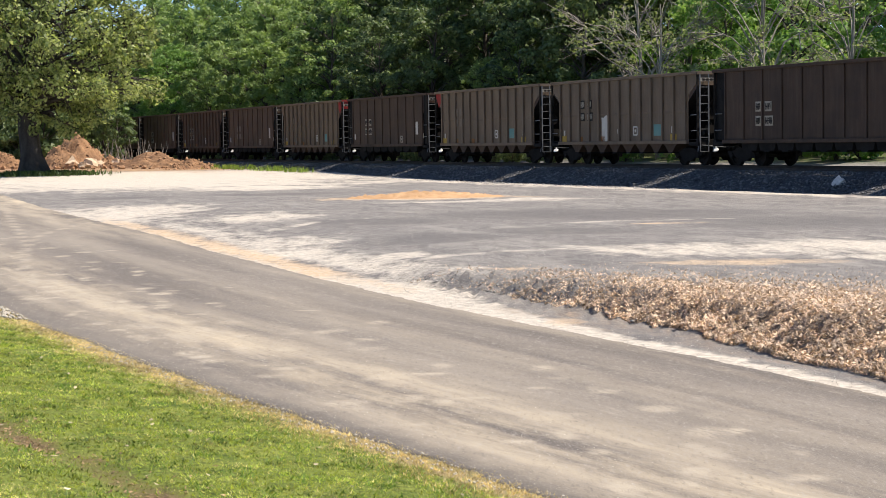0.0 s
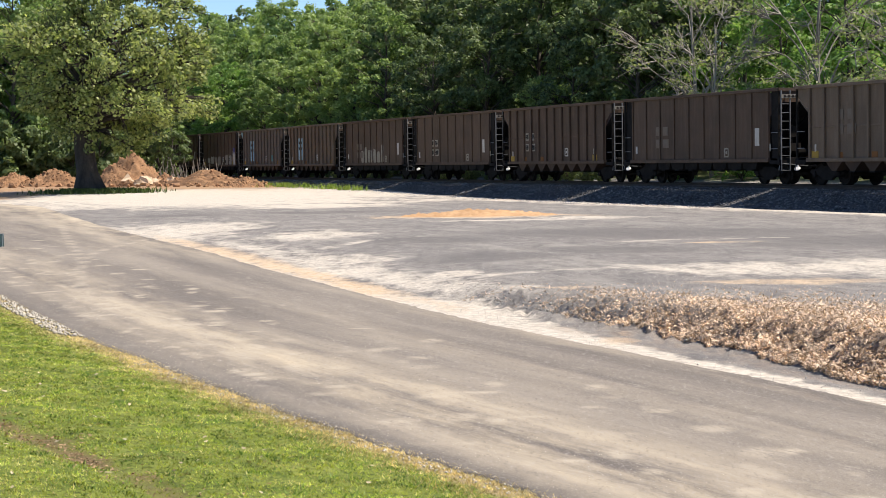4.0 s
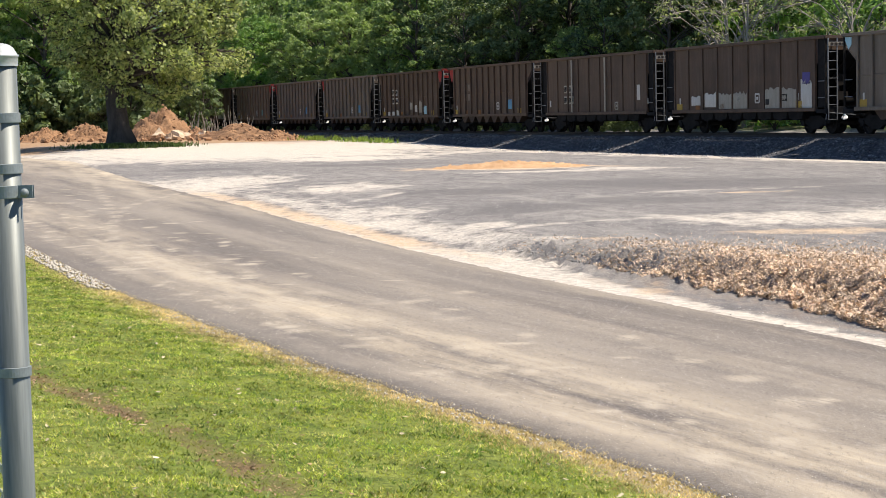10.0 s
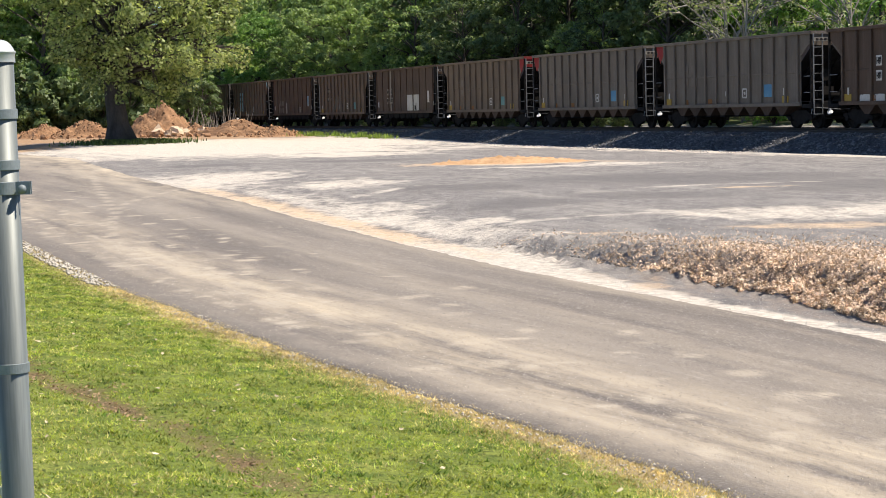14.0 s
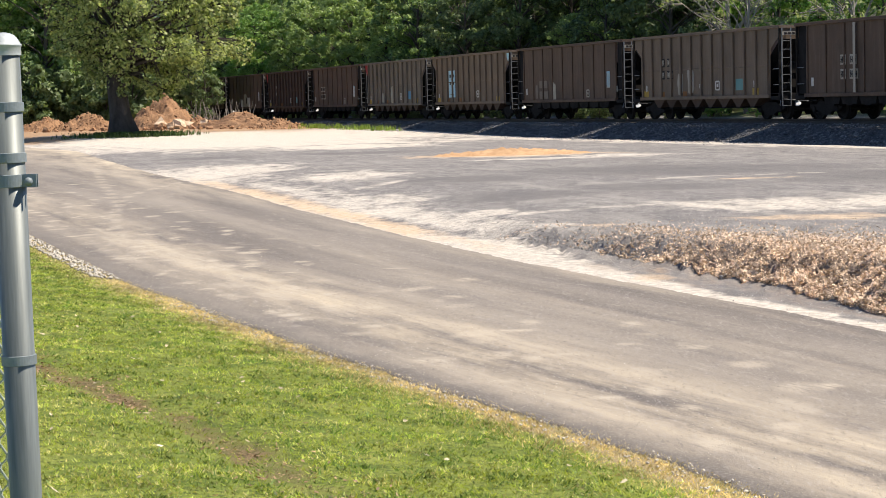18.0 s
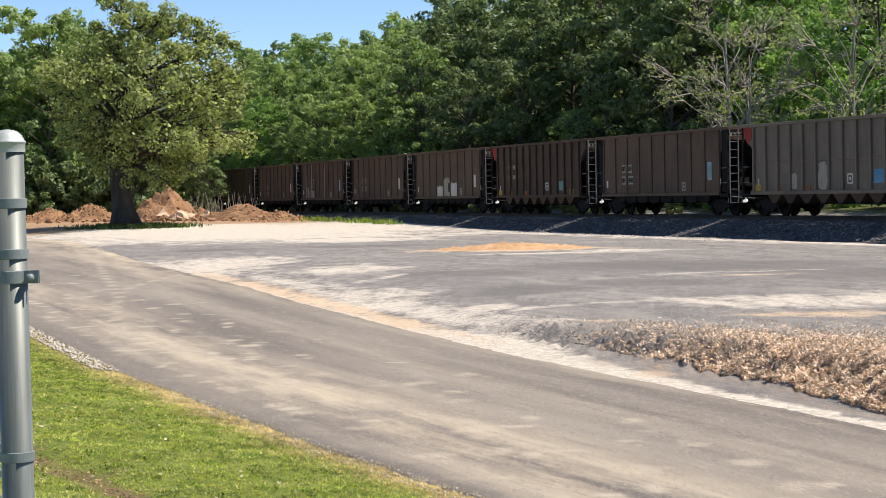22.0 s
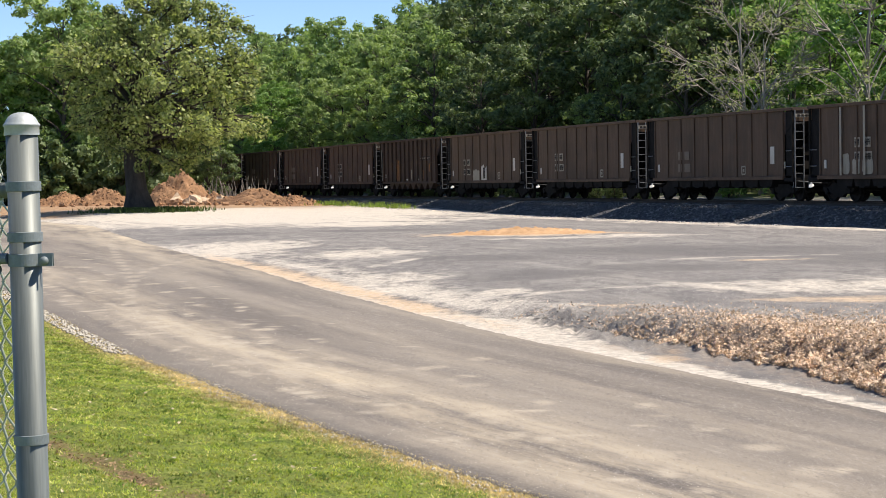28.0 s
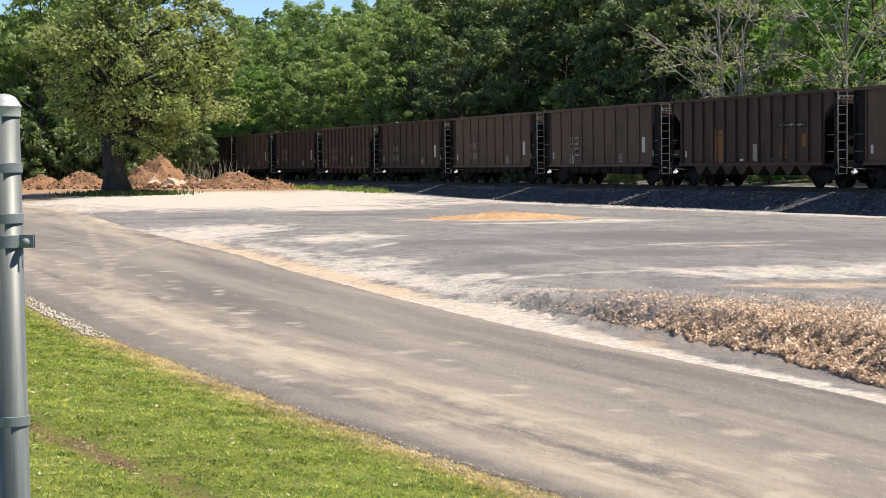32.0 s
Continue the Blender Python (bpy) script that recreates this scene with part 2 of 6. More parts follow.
M["mark_faint"] = car_paint("mark_faint", (0.20, 0.165, 0.13), (0.16, 0.12, 0.09), (0.14, 0.10, 0.075))
M["mark_black"] = car_paint("mark_black", (0.018, 0.016, 0.015), (0.03, 0.024, 0.02), (0.05, 0.04, 0.03))
M["mark_blue"] = car_paint("mark_blue", (0.09, 0.25, 0.42), (0.11, 0.27, 0.38), (0.20, 0.34, 0.42))
M["mark_sky"] = car_paint("mark_sky", (0.36, 0.58, 0.66), (0.34, 0.52, 0.60), (0.44, 0.60, 0.66))
M["mark_teal"] = car_paint("mark_teal", (0.13, 0.30, 0.29), (0.14, 0.26, 0.24), (0.18, 0.28, 0.24))
M["mark_yellow"] = car_paint("mark_yellow", (0.46, 0.30, 0.05), (0.36, 0.22, 0.05), (0.26, 0.17, 0.07))
M["mark_orange"] = car_paint("mark_orange", (0.26, 0.11, 0.03), (0.20, 0.085, 0.03), (0.16, 0.08, 0.04))
M["mark_violet"] = car_paint("mark_violet", (0.09, 0.08, 0.28), (0.10, 0.08, 0.2), (0.1, 0.08, 0.14))
M["red_soil"] = grainy("red_soil", (0.15, 0.077, 0.038), (0.375, 0.215, 0.11), 0.9, 7, 0.95, bump=1.0, depth=0.12)
M["clod"] = grainy("clod", (0.19, 0.095, 0.046), (0.42, 0.255, 0.14), 1.5, 12, 0.95, bump=0.6, depth=0.05, vary=0.3)
M["pale_rock"] = grainy("pale_rock", (0.44, 0.32, 0.21), (0.66, 0.52, 0.37), 1.5, 12, 0.9, bump=0.6, depth=0.05, vary=0.15)
M["sand"] = grainy("sand", (0.38, 0.225, 0.11), (0.57, 0.375, 0.21), 1.5, 14, 0.95, bump=0.9, depth=0.04)
M["stone"] = grainy("stone", (0.17, 0.165, 0.16), (0.34, 0.33, 0.315), 3, 40, 0.9, vary=0.35)
M["yard_stone"] = grainy("yard_stone", (0.30, 0.285, 0.265), (0.52, 0.49, 0.45), 3, 40, 0.9, vary=0.35)
M["ballast_stone"] = leaf_material("ballast_stone", (0.02, 0.02, 0.022), (0.24, 0.24, 0.245), (0.11, 0.11, 0.112), 0.0, (1, 1, 1), 14.0)
M["cream_stone"] = grainy("cream_stone", (0.40, 0.36, 0.29), (0.60, 0.55, 0.46), 3, 40, 0.9, vary=0.2)
M["white_stone"] = grainy("white_stone", (0.50, 0.48, 0.44), (0.74, 0.71, 0.66), 3, 40, 0.9, vary=0.15)


# ---- plan ----
FAR_Y = (-60, 5, 18.25, 19.77, 21.5, 23.6, 25.3, 27.1, 28.5, 30.6, 32.7, 35.4, 37.5, 39.9, 43, 47.4, 50.1, 55.8, 67.5, 96.5, 110, 150, 260, 900)
FAR_X = (32, 8.0, 3.15, 2.54, 1.82, 0.95, 0.25, -0.48, -0.98, -1.70, -2.45, -3.32, -4.05, -4.91, -5.93, -7.32, -8.30, -10.4, -14.5, -23.6, -30, -48, -92, -350)
NEAR_Y = (-60, 0, 11.9, 12.4, 13.1, 13.9, 14.8, 15.9, 17.15, 18.1, 19.9, 21, 22.5, 23.7, 25.4, 27.9, 30.9, 33.1, 35.1, 60, 110, 150, 260, 900)
NEAR_X = (30, 5.8, 0.73, 0.45, 0.11, -0.31, -0.78, -1.33, -1.98, -2.40, -3.25, -3.76, -4.42, -5.02, -5.79, -6.80, -8.02, -8.89, -9.70, -20.0, -41, -58, -105, -380)
RAIL_Z, CAR_PITCH = 0.91, 16.1


def smooth(a, b, x):
    k = np.clip((x - a) / (b - a), 0, 1)
    return k * k * (3 - 2 * k)


def road_z(y):
    return np.interp(y, (12, 36, 47, 56, 68, 100), (-0.2, -0.2, -0.15, -0.1, -0.05, 0.0))


def far_x(y):
    return np.interp(y, FAR_Y, FAR_X)


def near_x(y):
    return np.interp(y, NEAR_Y, NEAR_X)


def wave(x, y, scale, seed):
    """Cheap smooth noise from sines, about -1 to 1."""
    r = np.random.RandomState(seed)
    out = np.zeros_like(np.asarray(x, dtype=float))
    for i in range(7):
        a, k, p = r.uniform(0, 6.28), (1.0 + 0.55 * i) / scale, r.uniform(0, 6.28)
        out = out + np.sin((x * math.cos(a) + y * math.sin(a)) * k * 6.28 + p) / (1 + 0.35 * i)
    return out / 3.2


# track: straight with a slight bend; s is metres along it, growing away from the viewer
def heading(s):
    s = np.clip(s, -45, 170)
    return 0.400458 - 8.571e-4 * s + 6.484e-6 * s * s


S_TAB = np.arange(-420, 900.5, 0.5)
_a = heading(S_TAB)
_x = np.concatenate(([0], np.cumsum(-np.sin((_a[1:] + _a[:-1]) / 2) * 0.5)))
_y = np.concatenate(([0], np.cumsum(np.cos((_a[1:] + _a[:-1]) / 2) * 0.5)))
_i0 = int(np.argmin(np.abs(S_TAB)))
X_TAB, Y_TAB = _x - _x[_i0] + 11.90, _y - _y[_i0] + 85.61


def track(s, off=0.0):
    """Point beside the track; off is metres towards the viewer's side."""
    a = heading(s)
    return np.interp(s, S_TAB, X_TAB) - off * np.cos(a), np.interp(s, S_TAB, Y_TAB) - off * np.sin(a), a


def track_off(x, y):
    """Offset from the track axis, positive on the viewer's side (straight-line estimate)."""
    s = (np.asarray(y) - 85.61) / 0.925
    for _ in range(4):
        tx, ty, a = track(s)
        s = s + (-(x - tx) * np.sin(a) + (y - ty) * np.cos(a))
    tx, ty, a = track(s)
    return -((x - tx) * np.cos(a) + (y - ty) * np.sin(a)), s


def strip_at(y):
    """Distance of the worn strip in the lawn from the lane edge."""
    return 2.52 + 0.09 * np.clip(np.asarray(y) - 10.5, 0, 5.5)


def bank_foot(y):
    """Distance of the bank's foot from the lane edge."""
    return np.interp(y, (5, 17, 19.5, 20.7, 22.2, 25, 28, 34), (0.45, 0.56, 0.70, 0.86, 1.16, 1.30, 1.38, 0.6))


def ground_z(x, y):
    x, y = np.asarray(x, dtype=float), np.asarray(y, dtype=float)
    zr = road_z(y)
    df = (x - far_x(y)) * 0.93
    dn = (near_x(y) - x) * 0.92
    crest = np.interp(y, (5, 15, 20, 24, 28, 31.5), (0.27, 0.27, 0.23, 0.17, 0.10, 0.0))
    wide = np.interp(y, (5, 14, 21, 24, 29, 31, 34, 40), (1.0, 1.0, 0.95, 0.8, 0.5, 0.7, 2.0, 5.0))
    foot = bank_foot(y)
    rise = 0.3 * smooth(100, 135, y)
    top = rise + crest * (1 - smooth(2.0, 10, df)) + 0.02 * wave(x, y, 9, 3) * smooth(1, 4, df)
    lot = zr + (top - zr) * smooth(foot, foot + wide, df + (0.22 * wave(x, y, 2.2, 5) + 0.07 * wave(x, y, 0.8, 6)) * smooth(0.3, 0.8, df))
    lot = lot + (0.045 * wave(x, y, 0.9, 9) + 0.095 * wave(x, y, 0.40, 10) * (1 - smooth(1.5, 3.0, df))) * smooth(0.8, 1.2, df) * (1 - smooth(4, 8, df)) * (y < 30)
    lawn = zr + np.clip(0.095 * dn, 0, 0.42) + (0.03 * wave(x, y, 4, 8) + 0.012 * wave(x, y, 0.7, 12)) * smooth(0.2, 1.5, dn) - 0.05 * np.exp(-((dn - strip_at(y)) / 0.28) ** 2) * (dn > 0)
    z = np.where(df > 0, lot, np.where(dn > 0, lawn, zr))
    inside = np.minimum(-df, -dn)
    z = z - 0.10 * smooth(0.05, 0.35, inside)
    off, _ = track_off(x, y)
    woods = smooth(-4.0, -6.0, off)
    return z * (1 - woods) + (0.62 + 0.5 * smooth(-6, -16, off) + 0.08 * wave(x, y, 14, 4)) * woods


def blob(x, y, items, seed):
    out = np.zeros_like(x)
    for cx, cy, rx, ry in items:
        d = np.sqrt(((x - cx) / rx) ** 2 + ((y - cy) / ry) ** 2) + 0.28 * wave(x, y * 0.6, max(rx, 0.8) * 0.9, seed)
        out = np.maximum(out, 1 - smooth(0.25, 1.3, d))
    return out


# pale limestone dust, orange sand and dark millings lying on the yard
CREAM = [(-17, 112, 17, 24), (-9.0, 92, 5.0, 5.5), (-22, 125, 19, 15), (-10.8, 61, 3.6, 9.5), (-3.6, 40.5, 1.5, 5.2), (-5.5, 55, 2.2, 3.2),
         (5.2, 36.0, 3.6, 2.6), (8.6, 36.4, 3.2, 3.8), (7.8, 33.0, 1.6, 1.2), (3.4, 68.6, 2.7, 1.5), (0.4, 66.5, 3.6, 1.2), (-1.0, 36.0, 0.9, 1.6)]
EARTH = [(-34, 126, 6, 12), (-21, 147, 16, 12), (-30, 152, 28, 25), (-34, 163, 22, 20)]
TAN = [(1.05, 30.6, 0.6, 0.9), (4.9, 31.8, 2.0, 1.1), (5.5, 47.0, 1.1, 0.5), (-1.2, 72.0, 4.8, 3.2), (1.5, 24.0, 0.35, 0.8)]
# the spot at y 25.6 paints the shadowed crevice at the bank's end
MILLINGS_AND_SHADE = [(-13.6, 77.5, 2.6, 2.2), (-3.6, 73.0, 1.4, 1.6), (-0.2, 41.5, 1.9, 2.0), (0.4, 25.6, 0.7, 1.3), (-1.8, 50.5, 2.2, 3.0), (4.5, 53.5, 6.5, 5.0), (9.0, 47.0, 4.0, 4.5), (2.8, 44.0, 2.2, 2.2), (-7.0, 80.0, 3.5, 2.4)]


# pale tyre lines dragged over the gravel
YARD_LINES = [[(-0.9, 31.1), (-0.5, 34.0), (0.1, 35.1), (1.1, 36.0), (2.7, 36.6), (5.1, 37.9)],
              [(-0.5, 29.2), (-0.1, 30.7), (0.5, 31.4)],
              [(-6.9, 58.9), (-5.3, 59.2), (-3.4, 60.5)],
              [(2.9, 48.2), (5.2, 49.2), (7.3, 49.2)],
              [(-4.5, 47.9), (-3.5, 51.1), (-2.4, 52.7)],
              [(-1.3, 29.9), (-0.7, 31.1), (-0.5, 31.5)]]


def axis(*pieces):
    return np.unique(np.concatenate([np.arange(a, b, d) for a, b, d in pieces]))


def build_ground():
    xs = axis((-2600, -300, 330), (-300, -100, 25), (-100, -16, 1.5), (-16, -4, 0.25), (-4, 9.5, 0.1), (9.5, 14, 0.25), (14, 70, 1.5), (70, 300, 25), (300, 2700, 330))
    ys = axis((-2000, -100, 330), (-100, -40, 6), (-40, 4, 0.8), (4, 11, 0.5), (11, 32, 0.14), (32, 50, 0.3), (50, 130, 0.9), (130, 270, 1.6), (270, 500, 25), (500, 3000, 350))
    gx, gy = np.meshgrid(xs, ys)
    x, y = gx.ravel(), gy.ravel()
    z = ground_z(x, y)
    nx, ny = len(xs), len(ys)
    i = (np.arange(ny - 1)[:, None] * nx + np.arange(nx - 1)[None]).ravel()
    faces = np.stack([i, i + 1, i + nx + 1, i + nx], 1)
    df = (x - far_x(y)) * 0.93
    dn = (near_x(y) - x) * 0.92
    off, s = track_off(x, y)
    w = wave(x, y, 1.6, 21)
    cream = blob(x, y, CREAM, 31) * np.interp(y, (40, 70, 95), (0.74, 0.85, 1.05))
    shoulder = 1.1 * (1 - smooth(0.2, 0.46, df / np.interp(y, (13, 19, 21.8, 23.4, 25.4, 28.5, 30, 33, 36, 50), (0.8, 0.95, 1.1, 1.3, 1.6, 2.3, 2.3, 1.7, 1.3, 0.9)) + 0.12 * w - 0.12 * np.exp(-((y - 28) / 5) ** 2))) * (df > -0.3) * np.interp(y, (0, 30, 40, 60, 75), (0.95, 1.0, 0.85, 0.35, 0.0))
    for line in YARD_LINES:
        for (ax, ay), (bx, by) in zip(line, line[1:]):
            ll = (bx - ax) ** 2 + (by - ay) ** 2 + 1e-6
            q = np.clip(((x - ax) * (bx - ax) + (y - ay) * (by - ay)) / ll, 0, 1)
            dd = np.hypot(x - ax - q * (bx - ax), (y - ay - q * (by - ay)) * 0.7) + 0.05 * w
            cream = np.maximum(cream, 0.46 * (1 - smooth(0.08, 0.38, dd)))
    tanny = blob(x, y, TAN, 41) * np.interp(y, (40, 55), (0.62, 0.85))
    strip = np.exp(-((df - 0.42 - 0.12 * w) / 0.46) ** 2) * np.interp(y, (26, 31, 35, 48, 62), (0.0, 0.5, 0.95, 0.9, 0.1))
    beside = np.exp(-((df - 1.5 - 0.35 * w) / 0.7) ** 2) * np.interp(y, (28, 33, 40, 60, 75), (0.0, 0.75, 0.8, 0.6, 0.0))
    line_foot = smooth(4.2, 4.8, off + 0.2 * w) * (1 - smooth(5.2, 8.0, off + 1.1 * w)) * 0.75 * (s < 70)
    cream = np.maximum(np.maximum(cream, beside), line_foot)
    cream = np.clip(np.maximum(cream, shoulder), 0, 1.25) * (dn < 0)
    tanny = np.clip(np.maximum(tanny, strip), 0, 1) * (dn < 0)
    beyond = smooth(-4.4, -5.2, off) * (1 - smooth(-7.2, -8.8, off)) * (s > -45) * (s < 60) * (0.6 + 0.3 * w)
    tanny = np.maximum(tanny, np.clip(beyond, 0, 1))
    earth = blob(x, y, EARTH, 45) * 0.95
    dark = blob(x, y, MILLINGS_AND_SHADE, 51) * (df > 0.4)
    lawn = smooth(-0.02, 0.05, dn)
    dry = lawn * (1 - smooth(0.12, 0.5, dn + 0.2 * w))
    streak = np.exp(-((dn - strip_at(y) - 0.12 * wave(x, y, 2.5, 61)) / 0.2) ** 2) * (0.45 + 0.55 * smooth(-0.4, 0.5, wave(x, y, 1.6, 62))) * lawn
    woods = np.maximum(smooth(-8.5, -11.5, off), smooth(112, 125, s) * smooth(3, 6, off - 0.25 * (125 - s)) * (off > -6))
    mulch = smooth(0.04, 0.24, df - bank_foot(y)) * (1 - smooth(2.8, 5.6, df + 0.9 * w)) * 0.9 * np.interp(y, (0, 23, 27), (1, 1, 0))
    mulch = np.maximum(mulch, 0.34 * smooth(0.35, 0.6, df) * (1 - smooth(2.0, 3.0, df)) * np.interp(y, (0, 25, 29), (1, 1, 0)))
    me = arrays_mesh("ground", np.stack([x, y, z], 1), faces, ground_material(), smooth=True)
    for name, v in (("cream", cream), ("tan", tanny), ("dark", dark), ("lawn", lawn), ("dry", dry), ("streak", streak), ("woods", woods), ("mulch", mulch), ("lane", df), ("earth", earth)):
        attribute(me, name, v)
    tagged(new("ground", me), "gravel yard, mown lawn and wooded ground", "ground", kind="structure")


def ground_material():
    m, n, l, b = material("yard_ground")
    geo = n.new("ShaderNodeNewGeometry").outputs["Position"]

    def at(name):
        a = n.new("ShaderNodeAttribute")
        a.attribute_name = name
        return a.outputs["Fac"]
    fine = noise_tex(n, l, geo, 22, 4, 0.75)
    mid = noise_tex(n, l, geo, 2.6, 5, 0.7)
    big = noise_tex(n, l, geo, 0.55, 5, 0.65)
    speck = noise_tex(n, l, geo, 60, 2, 0.8)
    wide = noise_tex(n, l, geo, 0.8, 3, 0.6, (1.0, 0.45, 1.0))
    pebble = noise_tex(n, l, geo, 9, 5, 0.75)
    grit = noise_tex(n, l, geo, 7, 5, 0.75, (1.0, 0.2, 1.0))
    base = mixer(n, l, ramp(n, l, mid, 0.36, 0.64), (0.160, 0.151, 0.145), (0.225, 0.212, 0.200))
    base = mixer(n, l, math_node(n, l, "MULTIPLY", ramp(n, l, big, 0.50, 0.66), 0.55), base, (0.28, 0.26, 0.235))
    base = mixer(n, l, math_node(n, l, "MULTIPLY", ramp(n, l, grit, 0.52, 0.66), 0.32), base, (0.34, 0.325, 0.305))
    base = mixer(n, l, math_node(n, l, "MULTIPLY", ramp(n, l, grit, 0.46, 0.34), 0.4), base, (0.075, 0.072, 0.073))
    base = mixer(n, l, math_node(n, l, "MULTIPLY", ramp(n, l, speck, 0.56, 0.66), 0.7), base, (0.58, 0.55, 0.51))

    cb = n.new("ShaderNodeCombineXYZ")
    l.new(math_node(n, l, "MULTIPLY", at("lane"), 1.0), cb.inputs[0])
    sep = n.new("ShaderNodeSeparateXYZ")
    l.new(geo, sep.inputs[0])
    l.new(math_node(n, l, "MULTIPLY", sep.outputs[1], 0.16), cb.inputs[1])
    tracks = noise_tex(n, l, cb.outputs[0], 0.9, 6, 0.65)
    drag = noise_tex(n, l, geo, 0.9, 6, 0.72, (1.6, 0.5, 1.0))
    base = mixer(n, l, math_node(n, l, "MULTIPLY", ramp(n, l, tracks, 0.50, 0.64), 0.38), base, (0.40, 0.375, 0.335))
    base = mixer(n, l, math_node(n, l, "MULTIPLY", ramp(n, l, drag, 0.48, 0.37), 0.5), base, (0.115, 0.11, 0.11))

    def patch(col, name, colour, spread, amount=1.0):
        broken = math_node(n, l, "ADD", at(name), math_node(n, l, "MULTIPLY", math_node(n, l, "SUBTRACT", mid, 0.5), spread))
        broken = math_node(n, l, "ADD", broken, math_node(n, l, "MULTIPLY", math_node(n, l, "SUBTRACT", pebble, 0.5), spread * 0.6))
        broken = math_node(n, l, "ADD", broken, math_node(n, l, "MULTIPLY", math_node(n, l, "SUBTRACT", drag, 0.5), spread * 1.5))
        broken = math_node(n, l, "ADD", broken, math_node(n, l, "MULTIPLY", math_node(n, l, "SUBTRACT", tracks, 0.5), spread))
        gate = ramp(n, l, at(name), 0.0, 0.3)
        return mixer(n, l, math_node(n, l, "MULTIPLY", math_node(n, l, "MULTIPLY", ramp(n, l, broken, 0.18, 0.82), gate), amount), col, colour)
    col = patch(base, "dark", (0.118, 0.112, 0.111), 1.5, 0.55)
    col = patch(col, "cream", mixer(n, l, ramp(n, l, pebble, 0.4, 0.6), (0.46, 0.415, 0.35), (0.70, 0.64, 0.55)), 1.25, 0.92)
    col = patch(col, "tan", mixer(n, l, ramp(n, l, pebble, 0.4, 0.6), (0.50, 0.37, 0.24), (0.67, 0.525, 0.375)), 1.1, 0.9)
    col = patch(col, "earth", mixer(n, l, ramp(n, l, mid, 0.35, 0.65), (0.30, 0.175, 0.09), (0.44, 0.29, 0.165)), 1.0, 0.9)
    col = patch(col, "mulch", mixer(n, l, ramp(n, l, fine, 0.35, 0.65), (0.14, 0.10, 0.072), (0.40, 0.31, 0.235)), 0.9)
    green = mixer(n, l, ramp(n, l, mid, 0.35, 0.65), (0.11, 0.155, 0.024), (0.24, 0.27, 0.055))
    green = mixer(n, l, ramp(n, l, fine, 0.48, 0.62), green, (0.05, 0.07, 0.014))
    col = mixer(n, l, at("lawn"), col, green)
    col = patch(col, "dry", mixer(n, l, fine, (0.22, 0.17, 0.09), (0.42, 0.34, 0.2)), 0.9)
    col = patch(col, "streak", mixer(n, l, ramp(n, l, fine, 0.4, 0.6), (0.07, 0.045, 0.025), (0.25, 0.17, 0.095)), 0.9, 0.9)
    col = mixer(n, l, at("woods"), col, mixer(n, l, ramp(n, l, mid, 0.4, 0.6), (0.07, 0.055, 0.03), (0.10, 0.14, 0.04)))
    l.new(col, b.inputs["Base Color"])
    b.inputs["Roughness"].default_value = 0.95
    b.inputs["Specular IOR Level"].default_value = 0.2
    bumped(n, l, b, math_node(n, l, "ADD", fine, math_node(n, l, "MULTIPLY", speck, 0.5)), 0.7, 0.03)
    return m


# tyre scuffs on the lane
SCUFFS = [[(-7.0, 31.7), (-8.2, 36.4), (-9.3, 41.4), (-10.2, 46.4), (-10.4, 49.3), (-10.4, 53.1), (-10.5, 57.2)], [(-15.9, 67.6), (-12.2, 53.1), (-9.8, 43.8)],
          [(-6.5, 34.7), (-6.6, 34.9)], [(-4.9, 26.9), (-5.7, 29.1)], [(-3.1, 23.2), (-3.0, 22.9)], [(-0.7, 18.1), (-0.5, 18.2)], [(1.8, 13.7), (1.9, 13.4)],
          [(-2.9, 22.6), (-4.9, 27.4), (-6.7, 31.7), (-8.8, 36.6)], [(-2.0, 20.1), (-4.0, 23.9)]]


